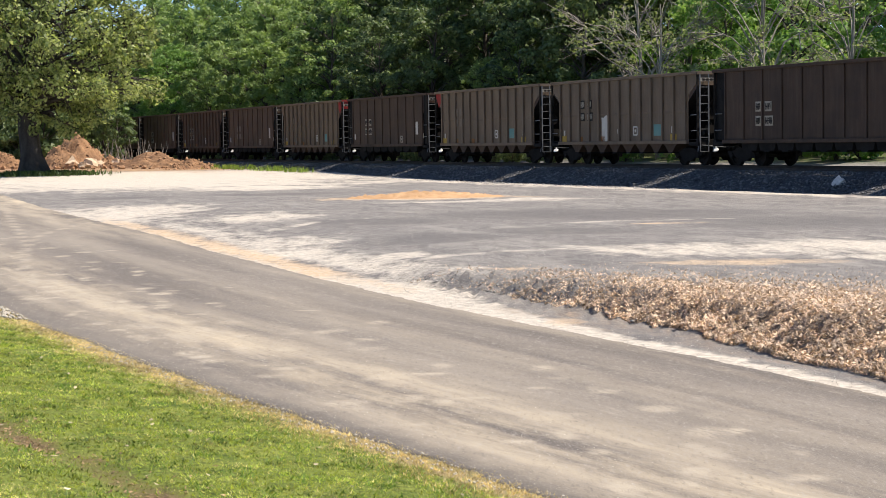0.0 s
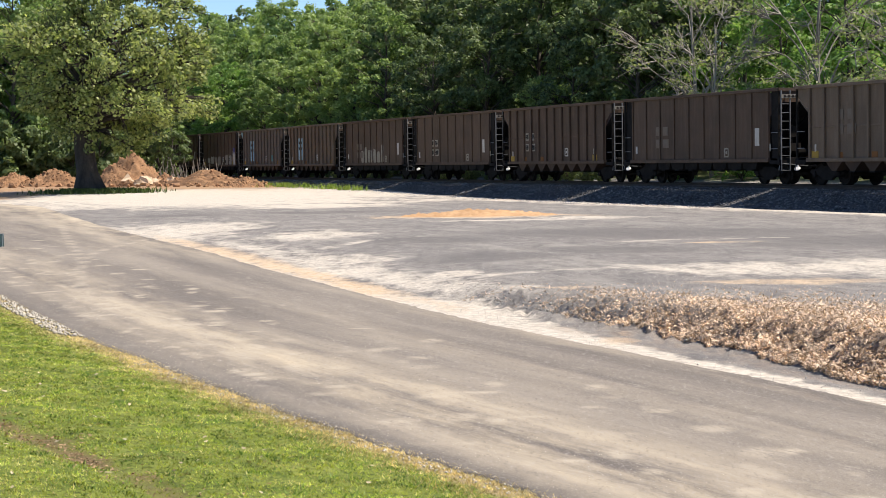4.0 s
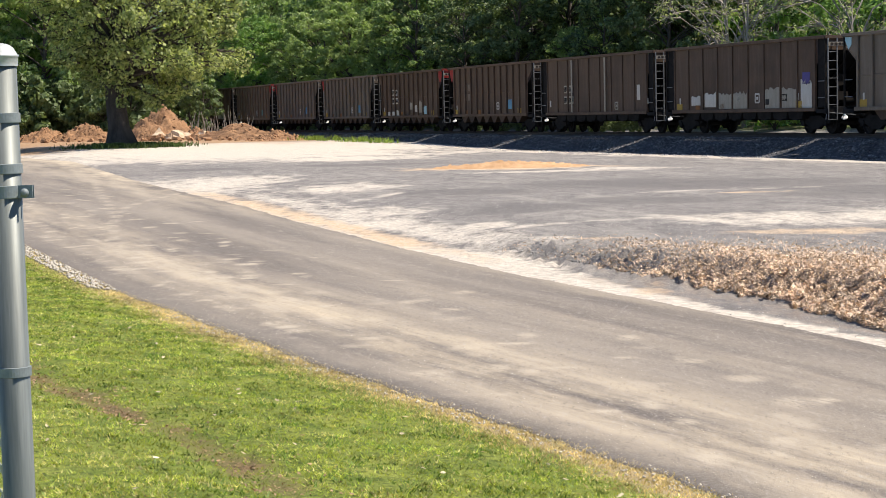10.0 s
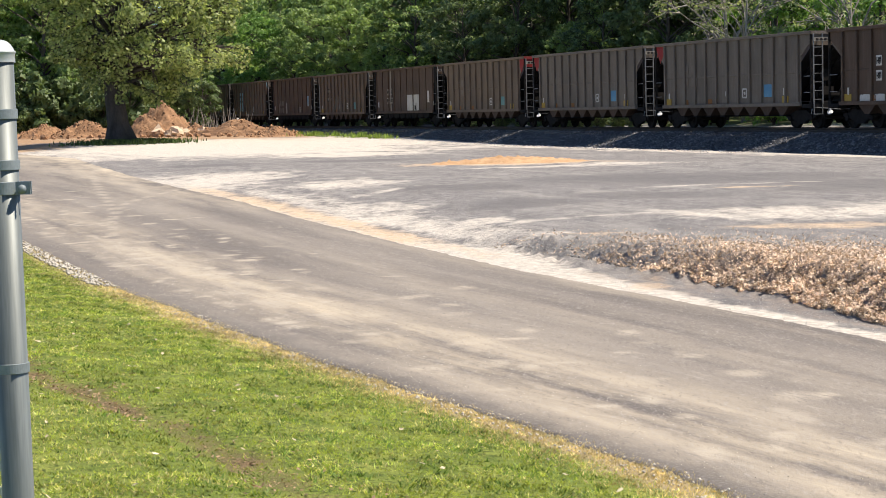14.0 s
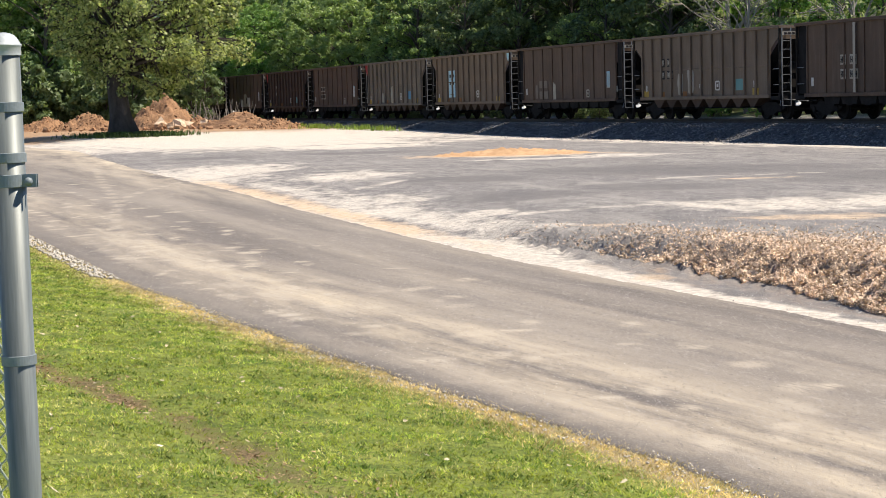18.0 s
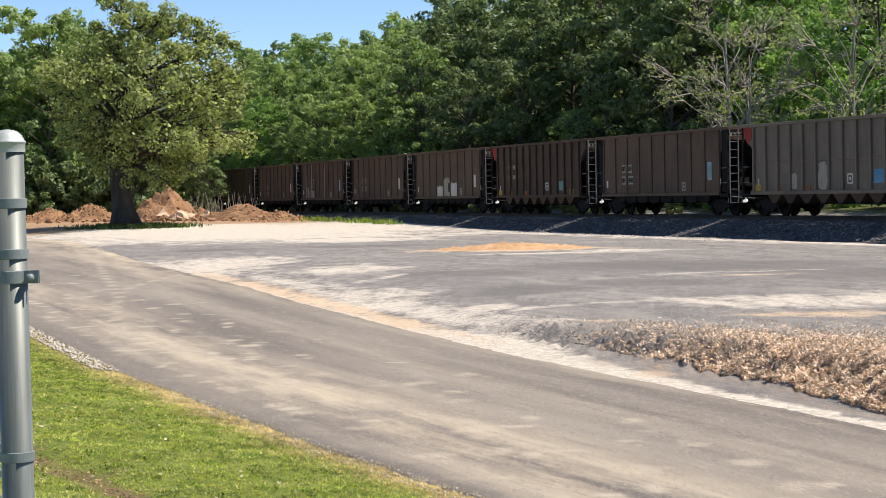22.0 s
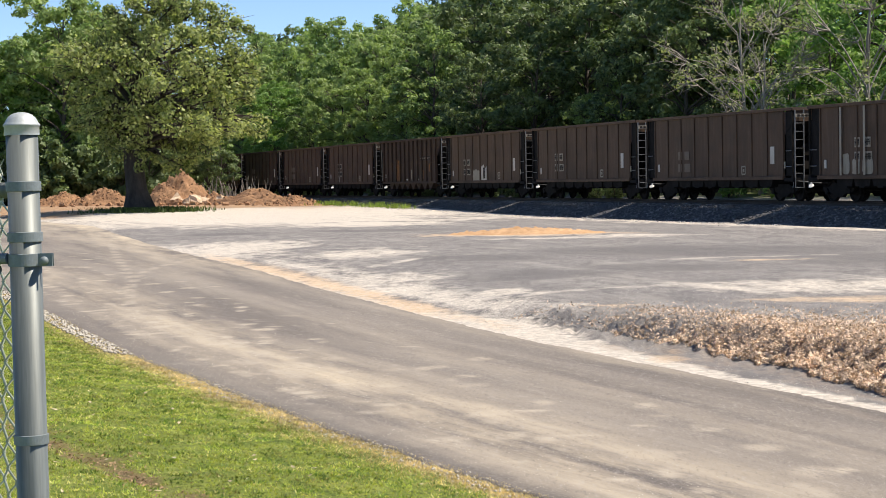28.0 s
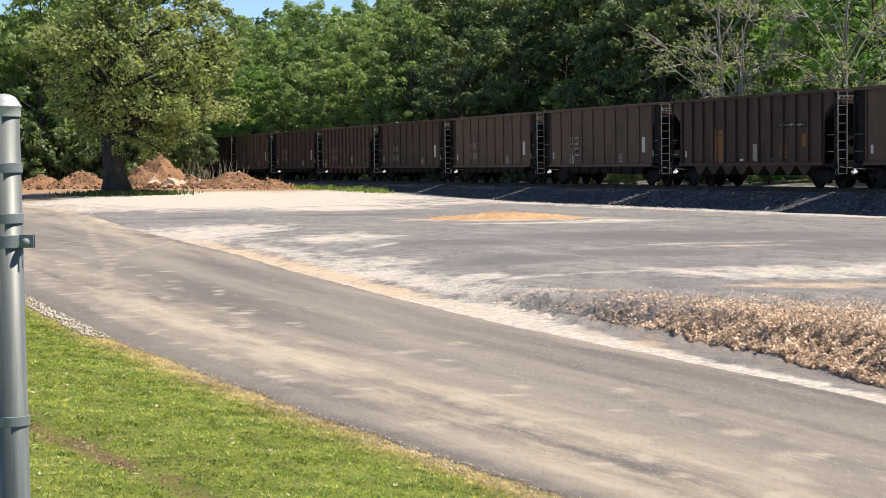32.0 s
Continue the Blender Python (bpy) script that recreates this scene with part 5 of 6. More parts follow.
def tree_meshes(seed, height, base, radius, lobes, per_lobe, per, size, leaf, bark="bark", trunk_r=0.25, clump_r=0.8, lobe_r=1.8,
                fork=0.45, inner=0.5, limb_lo=0.0, twigs=0, shift=(0.0, 0.0), taper=0.0, limb_r=0.5, flat=0.65, broad=False, arch=0.10):
    """An uneven crown: lobes on limbs, each lobe a bunch of leaf clumps on twigs."""
    rs = np.random.RandomState(seed)
    tubes = []
    lean = rs.uniform(-0.05, 0.05, 2)
    hs = np.linspace(-0.3, height * 0.8, 9)
    trunk = np.stack([lean[0] * hs + 0.22 * np.sin(hs * 0.4 + seed), lean[1] * hs + 0.2 * np.sin(hs * 0.33 + seed * 2), hs], 1)
    trunk[:, :2] += np.array(shift)[None] * (smooth(limb_lo, height * 0.8, hs) * 0.8)[:, None]
    tr = trunk_r * np.clip(1 - hs / (height * 0.86), 0.02, 1) ** 0.8 + 0.02
    tr[0] *= 1.6
    tubes.append(tube(trunk, tr, 9))
    mid, half = (base + height) / 2, (height - base) / 2
    i = np.arange(lobes) + 0.5
    cz, phi = 1 - 2 * i / lobes, 2.39996 * i + seed
    d = np.stack([np.sqrt(1 - cz ** 2) * np.cos(phi), np.sqrt(1 - cz ** 2) * np.sin(phi), cz], 1) + rs.normal(size=(lobes, 3)) * 0.16
    d /= np.linalg.norm(d, axis=1, keepdims=True)
    lump = 1 + 0.16 * np.sin(d[:, 0] * 4.1 + seed) * np.cos(d[:, 1] * 3.7 + seed * 1.7) + 0.12 * np.sin(d[:, 2] * 6.3 + d[:, 0] * 3 + seed)
    k = rs.uniform(inner, 1.0, lobes) ** 0.5 * lump * 0.88
    core = d * k[:, None] * np.array([radius, radius, half])
    up = np.clip(core[:, 2] / half, -1, 1)
    core[:, :2] *= (1 - taper * np.clip(up, 0, 1) - 0.22 * np.clip(-up, 0, 1))[:, None]
    core += np.array([lean[0] * mid + shift[0], lean[1] * mid + shift[1], mid])
    e = rs.normal(size=(lobes, per_lobe, 3)) + d[:, None] * 0.8 + np.array([0, 0, 0.3])
    e /= np.linalg.norm(e, axis=2, keepdims=True)
    tips = (core[:, None] + e * (lobe_r * rs.uniform(0.35, 1.15, (lobes, per_lobe)))[..., None] * np.array([1, 1, 0.72])).reshape(-1, 3)
    nodes_at = []
    for p3 in core:
        q = np.array([np.interp(p3[2], hs, trunk[:, 0]), np.interp(p3[2], hs, trunk[:, 1])])
        r_h = math.hypot(*(p3[:2] - q))
        z0 = np.clip(p3[2] - fork * r_h - 0.6, max(base * 0.55, limb_lo), height * 0.76)
        p0 = np.array([np.interp(z0, hs, trunk[:, 0]), np.interp(z0, hs, trunk[:, 1]), z0])
        r0 = max(0.03, np.interp(z0, hs, tr) * limb_r)
        p1 = p0 + (p3 - p0) * 0.35 + np.array([0, 0, arch * r_h]) + rs.normal(size=3) * 0.05 * r_h
        p2 = p0 + (p3 - p0) * 0.7 + np.array([0, 0, 0.07 * r_h]) + rs.normal(size=3) * 0.06 * r_h
        tubes.append(tube([p0, p1, p2, p3], [r0, r0 * 0.75, r0 * 0.5, 0.02], 6))
        nodes_at += [p1, p2, (p1 + p2) / 2, (p2 + p3) / 2]
    nodes_at = np.array(nodes_at)
    for p in tips:
        q = nodes_at[np.argmin(((nodes_at - p) ** 2).sum(1))]
        if not twigs:
            tubes.append(tube([q, p], [0.04, 0.012], 3))
            continue
        tubes.append(tube([q, (p + q) / 2 + rs.normal(size=3) * 0.15, p], [0.05, 0.034, 0.014], 4))
        for _ in range(twigs):
            e = p + (p - q) * rs.uniform(0.1, 0.5) + rs.normal(size=3) * clump_r * 0.6
            s0 = p + (q - p) * rs.uniform(0.1, 0.8)
            tubes.append(tube([s0, (s0 + e) / 2 + rs.normal(size=3) * 0.1, e], [0.024, 0.018, 0.007], 3))
    v, f = joined(tubes)
    wood = arrays_mesh("trunk", v, f, M[bark], smooth=True)
    v, f = leaves(tips, clump_r * rs.uniform(0.6, 1.4, len(tips)), per, size, rs, flat, 0.5, broad)
    return wood, arrays_mesh("crown", v, f, M[leaf])


def plant(wood, crown, x, y, z, scale, turn, name, label, group="", squash=1.0):
    ob = new(name)
    ob.matrix_basis = pose(x, y, z, 0, 0, turn) @ Matrix.Diagonal((scale, scale, scale * squash, 1))
    for nm, me in (("trunk", wood), ("crown", crown)):
        c = new(nm, me)
        c.parent = ob
    return tagged(ob, label, "tree", group)


# height of the wood's skyline over the distance, by bearing
SKYLINE = ((-0.30, -0.16, -0.148, -0.121, -0.103, -0.091, -0.076, -0.067, -0.045), (0.085, 0.084, 0.082, 0.087, 0.089, 0.092, 0.099, 0.101, 0.108))


def build_trees():
    rs = np.random.RandomState(11)
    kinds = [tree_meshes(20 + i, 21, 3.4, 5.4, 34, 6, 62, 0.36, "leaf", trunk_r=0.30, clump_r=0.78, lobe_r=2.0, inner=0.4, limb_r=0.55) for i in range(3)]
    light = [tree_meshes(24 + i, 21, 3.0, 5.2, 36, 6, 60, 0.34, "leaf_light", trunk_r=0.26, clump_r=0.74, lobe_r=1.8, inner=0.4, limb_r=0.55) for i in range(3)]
    bright = [tree_meshes(30 + i, 18, 2.2, 4.6, 30, 6, 58, 0.32, "leaf_bright", trunk_r=0.2, clump_r=0.72, lobe_r=1.7) for i in range(2)]
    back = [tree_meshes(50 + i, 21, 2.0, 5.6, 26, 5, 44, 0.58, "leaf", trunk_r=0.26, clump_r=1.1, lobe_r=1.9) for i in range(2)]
    thin = [tree_meshes(40 + i, 15, 2.2, 4.6, 22, 5, 13, 0.20, "leaf_pale", "pale_bark", trunk_r=0.15, clump_r=0.62, lobe_r=1.5, twigs=2, fork=1.0, limb_r=0.5, arch=0.22) for i in range(3)]
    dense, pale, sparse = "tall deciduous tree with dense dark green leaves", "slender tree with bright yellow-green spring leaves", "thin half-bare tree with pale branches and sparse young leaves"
    airy = "tall deciduous tree with light green spring leaves"
    rows = [(-12.5, 7.0, 4, 168, 0.45, 0.80), (-19.0, 7.8, 14, 205, 0.80, 1.06), (-28.0, 8.5, 14, 222, 0.98, 1.2), (-39.0, 8.5, 36, 240, 1.05, 1.25)]
    for r, (off, step, s0, s1, lo, hi) in enumerate(rows):
        s = s0
        while s < s1:
            s += step * rs.uniform(0.7, 1.3)
            x, y, _ = track(s, off + rs.uniform(-2.0, 2.0))
            az, sc, k = float(x / y), rs.uniform(lo, hi), rs.rand()
            pick, label = light[rs.randint(3)], airy
            if r == 0 and az > 0.08:
                pick, label, sc = thin[rs.randint(3)], sparse, rs.uniform(0.8, 1.1)
            elif r in (1, 2) and az > 0.095:
                pick, label, sc = bright[rs.randint(2)], pale, rs.uniform(0.75, 1.0)
            elif r == 0 and -0.16 < az < -0.125:
                pick, label, sc = bright[rs.randint(2)], pale, rs.uniform(0.68, 0.85)
            # shaded leaf copy on the bearings where the wood lies dark
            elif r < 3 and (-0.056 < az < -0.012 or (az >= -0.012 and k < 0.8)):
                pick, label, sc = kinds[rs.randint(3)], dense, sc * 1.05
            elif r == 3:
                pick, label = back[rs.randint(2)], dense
            if r > 0 and az < -0.03:
                # the wood's skyline falls away to the west
                top = (1.5 + float(np.interp(az, SKYLINE[0], SKYLINE[1]) * y)) / 20.3
                sc = top * rs.uniform(0.9, 1.0) if r == 2 else min(sc, top * rs.uniform(0.9, 1.0))
            plant(*pick, float(x), float(y), 0.6, sc, rs.uniform(0, 360), "tree", label, "trees behind the line")
    # wood on the viewer's side, beyond the soil heaps
    for x0, y0, n, w in ((-50, 184, 9, 12), (-45, 193, 6, 8), (-56, 198, 6, 12), (-50, 212, 6, 14)):
        for _ in range(n):
            x, y = x0 + rs.uniform(-w, w) * 0.5, y0 + rs.uniform(-w, w) * 0.5
            off, s = track_off(np.array([x]), np.array([y]))
            if -8 < off[0] < 6.0:
                continue
            q = rs.rand()
            pick, label = (light[rs.randint(3)], airy) if q < 0.5 else (bright[rs.randint(2)], pale) if q < 0.92 else (kinds[rs.randint(3)], dense)
            plant(*pick, x, y, 0.2, rs.uniform(0.62, 0.76) if x0 == -45 else rs.uniform(0.86, 1.08), rs.uniform(0, 360), "tree", label, "trees of the wood")
    # young trees and bushes close to the line, behind the heaps
    young = [tree_meshes(70 + i, 9.5, 1.0, 2.5, 22, 5, 56, 0.28, "leaf_light" if i else "leaf", trunk_r=0.11, clump_r=0.55, lobe_r=1.0) for i in range(2)]
    for k, (s, o, sc) in enumerate(((101, 6.0, 0.72), (105.5, 6.4, 1.0), (111, 6.8, 1.1), (117, 6.6, 1.2), (108, 9.6, 0.95), (124, 8.0, 1.3), (115, 10.5, 1.25), (131, 8.5, 1.4))):
        x, y, _ = track(s, o)
        plant(*young[k % 2], float(x), float(y), 0.2, sc, 50 * k, "tree", "young slender tree close beside the line", "young trees by the line")
    # undergrowth
    bush = [tree_meshes(60 + i, 4.2, 0.2, 2.1, 13, 4, 46, 0.30, "leaf" if i else "leaf_bright", trunk_r=0.06, clump_r=0.6, lobe_r=0.7) for i in range(2)]

    def shrub(x, y, z, scale, k):
        plant(*bush[k % 2], float(x), float(y), z, scale, rs.uniform(0, 360), "bush", "leafy undergrowth bush below the trees", "bushes of the wood edge")["category"] = "bush"
    for k in range(40):
        x, y, _ = track(4 + k * 3.9 + rs.uniform(-1.5, 1.5), -10.0 - rs.uniform(0, 4.0))
        shrub(x, y, 0.7, rs.uniform(0.5, 1.15), 1 if k > 6 and k % 3 else 0)
    for k in range(48):
        x, y, _ = track(30 + k * 4.4 + rs.uniform(-1.5, 1.5), -23.0 - (k % 2) * 11 - rs.uniform(0, 3.0))
        shrub(x, y, 0.7, rs.uniform(1.2, 2.0), 1)
    # all of the dark leaf copy, for the shadow behind the heaps
    for k in range(34):
        x, y = -58 + (k % 17) * 1.25 + rs.uniform(-0.6, 0.6), 175 + (k // 17) * 9 + rs.uniform(-2, 4)
        off, _ = track_off(np.array([x]), np.array([y]))
        if off[0] > 5.5:
            shrub(x, y, 0.25, rs.uniform(0.9, 1.6), 1)
    for x, y, sc in ((-38.5, 186, 1.7), (-40, 192, 2.0), (-36.8, 181, 1.3), (-42.5, 199, 2.2), (-42, 186, 1.9), (-44.5, 180, 1.5)):
        shrub(x, y, 0.25, sc, 1)
    # low dark row added so the view under the cars stays in shade
    for k in range(40):
        x, y, _ = track(27 + k * 3.3 + rs.uniform(-1, 1), -6.4 - rs.uniform(0, 1.2))
        shrub(x, y, 0.6, rs.uniform(0.28, 0.45), 1)
    # the lone oak in the yard
    oak = tree_meshes(78, 15.8, 2.0, 8.0, 122, 6, 54, 0.25, "leaf_oak", "oak_bark", trunk_r=0.80, clump_r=0.62, lobe_r=1.8, fork=0.4, inner=0.35, limb_lo=3.8, twigs=2, shift=(1.9, 0.0), taper=0.5, limb_r=0.36, flat=0.8, broad=True, arch=0.16)
    plant(*oak, OAK[0], OAK[1], float(ground_z(*OAK)), 1.0, 0, "oak_tree", "old spreading oak with olive-green young leaves in the yard")
    # a pine over the wood
    pine_rs = np.random.RandomState(3)
    hs = np.linspace(0, 23, 8)
    tubes, cs, cr = [tube(np.stack([hs * 0.01, hs * 0, hs], 1), 0.26 * (1 - hs / 24) + 0.02, 8)], [], []
    for z in np.arange(8, 22.6, 0.55):
        for q in range(5):
            a, reach = pine_rs.uniform(0, 6.28), (23.4 - z) * 0.24 + 0.3
            tip = np.array([math.cos(a) * reach, math.sin(a) * reach, z - 0.15 * reach])
            tubes.append(tube([np.array([z * 0.01, 0, z]), tip], [0.045, 0.012], 4))
            cs.append(tip * np.array([0.8, 0.8, 1]))
            cr.append(0.55)
    v, f = joined(tubes)
    v2, f2 = leaves(np.array(cs), np.array(cr), 60, 0.3, pine_rs)
    plant(arrays_mesh("trunk", v, f, M["bark"], True), arrays_mesh("crown", v2, f2, M["needle"]), -44.2, 190, 0.2, 0.875, 0, "pine_tree", "dark narrow pine above the wood")


def build_snag():
    """A bare dead trunk standing in the wood."""
    rs = np.random.RandomState(9)
    hs = np.linspace(-0.2, 19.5, 9)
    stem = np.stack([0.2 * np.sin(hs * 0.35), 0.1 * np.cos(hs * 0.5), hs], 1)
    tubes = [tube(stem, 0.2 * (1 - hs / 21) + 0.02, 8)]
    for z in np.arange(12, 19, 0.8):
        p0 = np.array([0.2 * math.sin(z * 0.35), 0.1 * math.cos(z * 0.5), z])
        a, reach = rs.uniform(0, 6.28), rs.uniform(0.6, 1.5)
        p1 = p0 + np.array([math.cos(a) * reach, math.sin(a) * reach, reach * 0.7])
        tubes.append(tube([p0, (p0 + p1) / 2 + rs.normal(size=3) * 0.08, p1], [0.05, 0.035, 0.012], 5))
    v, f = joined(tubes)
    ob = new("dead_tree", arrays_mesh("dead_tree", v, f, M["pale_bark"], True))
    ob.matrix_basis = pose(-40.2, 184, 0.2)
    tagged(ob, "bare grey dead tree trunk standing in the wood", "tree")


OAK = (-28.1, 128.0)


# ---- heaps of soil ----
def heap(name, cx, cy, lx, ly, h, turn, mat, label, seed, rough=0.11, category="soil heap"):
    """Uneven mound of loose soil on the ground."""
    n = 64
    u = np.linspace(-1.15, 1.15, n)
    gx, gy = np.meshgrid(u, u)
    r = np.sqrt(gx ** 2 + gy ** 2)
    z = h * np.clip(1 - r, 0, 1) ** 1.1
    z = z * (1 + 0.22 * wave(gx, gy, 0.9, seed)) + h * rough * wave(gx, gy, 0.28, seed + 1) * smooth(1.0, 0.75, r) + h * rough * 0.6 * wave(gx, gy, 0.11, seed + 2) * smooth(1.0, 0.8, r)
    a = radians(turn)
    x, y = cx + gx * lx * math.cos(a) - gy * ly * math.sin(a), cy + gx * lx * math.sin(a) + gy * ly * math.cos(a)
    z = ground_z(x.ravel(), y.ravel()) - 0.04 - 0.25 * h * smooth(0.98, 1.12, r).ravel() + np.clip(z.ravel(), 0, None)
    i = (np.arange(n - 1)[:, None] * n + np.arange(n - 1)[None]).ravel()
    f = np.stack([i, i + 1, i + n + 1, i + n], 1)
    ob = new(name, arrays_mesh(name, np.stack([x.ravel(), y.ravel(), z], 1), f, mat, smooth=False))
    if category == "soil heap":
        rs = np.random.RandomState(seed)
        pick = rs.randint(0, n * n, 420)
        pick = pick[(r.ravel()[pick] < 1.02)]
        pts = np.stack([x.ravel(), y.ravel(), z], 1)[pick] + np.array([0, 0, 0.02])
        scatter_stones("soil_lumps", pts, rs.uniform(0.04, 0.22, len(pts)) * rs.uniform(0.4, 1, len(pts)), M["clod"], rs, "loose lumps of orange soil on the heap", 0.8)
    return tagged(ob, label, category, "soil heaps" if category == "soil heap" else "")


def rock(name, x, y, z, r, mat, label, seed, group="", flat=0.7):
    rr = random.Random(seed)
    bm = bmesh.new()
    bmesh.ops.create_cube(bm, size=1.5)
    bmesh.ops.subdivide_edges(bm, edges=bm.edges[:], cuts=1, use_grid_fill=True)
    for v in bm.verts:
        v.co = v.co.lerp(v.co.normalized() * 0.95, 0.35) * rr.uniform(0.82, 1.12) + Vector((rr.uniform(-0.1, 0.1), rr.uniform(-0.1, 0.1), rr.uniform(-0.1, 0.1)))
    ob = new(name, as_mesh(name, bm, mat))
    ob.matrix_basis = pose(x, y, z, rr.uniform(-40, 40), rr.uniform(-40, 40), rr.uniform(0, 360)) @ Matrix.Diagonal((r * 1.2, r, r * flat, 1))
    return tagged(ob, label, "rock", group)


def build_heaps():
    heap("soil_mound", -32.1, 163, 3.7, 3.4, 3.15, 10, M["red_soil"], "steep orange-brown heap of loose excavated soil", 101, 0.08)
    heap("soil_mound", -39.4, 166, 3.6, 2.8, 1.5, -6, M["red_soil"], "low rough heap of red-brown soil", 111, 0.2)
    heap("soil_mound", -43.6, 167.5, 3.4, 2.6, 1.15, 8, M["red_soil"], "low spread of red-brown soil and roots", 116, 0.26)
    heap("soil_mound", -24.6, 157.8, 6.4, 2.7, 1.3, -38, M["red_soil"], "long low heap of orange soil and clods", 121, 0.14)
    heap("soil_mound", -28.6, 160.6, 3.0, 2.2, 0.95, -20, M["red_soil"], "low ridge of orange soil between two heaps", 129, 0.2)
    heap("soil_mound", -20.0, 147.5, 2.4, 3.2, 0.75, 20, M["red_soil"], "low tail of orange soil beside the weeds", 126, 0.22)
    heap("sand_mound", -0.8, 72.2, 3.4, 1.9, 0.24, 0, M["sand"], "small flat heap of orange sand on the yard", 131, 0.5, "sand heap")
    rs = random.Random(8)
    for k in range(13):
        x, y = -32.5 + rs.uniform(0, 4.6), 160.2 - rs.uniform(0, 1.3)
        rock("boulder", x, y, float(ground_z(x, y)) + 0.2, rs.uniform(0.3, 0.8), M["pale_rock" if k % 4 else "clod"], "pale tan boulder at the foot of the soil heap", 200 + k, "boulders by the heaps")
    for k in range(26):
        a = k / 25
        x, y = -42.5 + a * 24, 163.5 - 0.5 * abs(k - 8) - a * 9 + rs.uniform(-1.2, 0.3)
        off, _ = track_off(np.array([x]), np.array([y]))
        if off[0] > 4.6:
            rock("soil_clod", x, y, float(ground_z(x, y)) + 0.10, rs.uniform(0.14, 0.36), M["clod"], "lump of orange soil lying by the heaps", 300 + k, "clods by the heaps")["category"] = "soil clod"
    # one pale stone at the foot of the ballast
    x, y, _ = track(-14.5, 3.1)
    rock("ballast_boulder", float(x), float(y), 0.36, 0.26, M["white_stone"], "single pale grey boulder lying on the ballast slope", 400)
    # dry stalks between the heaps
    st = np.random.RandomState(4)
    for k in range(30):
        x, y = -31 + k * 0.36 + st.uniform(-0.3, 0.3), 168 + st.uniform(-2, 2) - k * 0.18
        off, _ = track_off(np.array([x]), np.array([y]))
        if off[0] < 4.8:
            continue
        tubes = []
        for q in range(4):
            b = np.array([st.uniform(-0.3, 0.3), st.uniform(-0.3, 0.3), -0.1])
            top = b + np.array([st.uniform(-0.7, 0.7), st.uniform(-0.4, 0.4), st.uniform(0.9, 2.7)])
            tubes.append(tube([b, (b + top) / 2 + st.normal(size=3) * 0.12, top], [0.040, 0.032, 0.018], 5))
        v, f = joined(tubes)
        ob = new("dry_sapling", arrays_mesh("dry_sapling", v, f, M["pale_bark"]))
        ob.matrix_basis = pose(x, y, float(ground_z(x, y)))
        tagged(ob, "bare grey sapling stems behind the soil heaps", "sapling", "saplings by the heaps")


# ---- fence ----
POST = (-1.1385, 4.05)


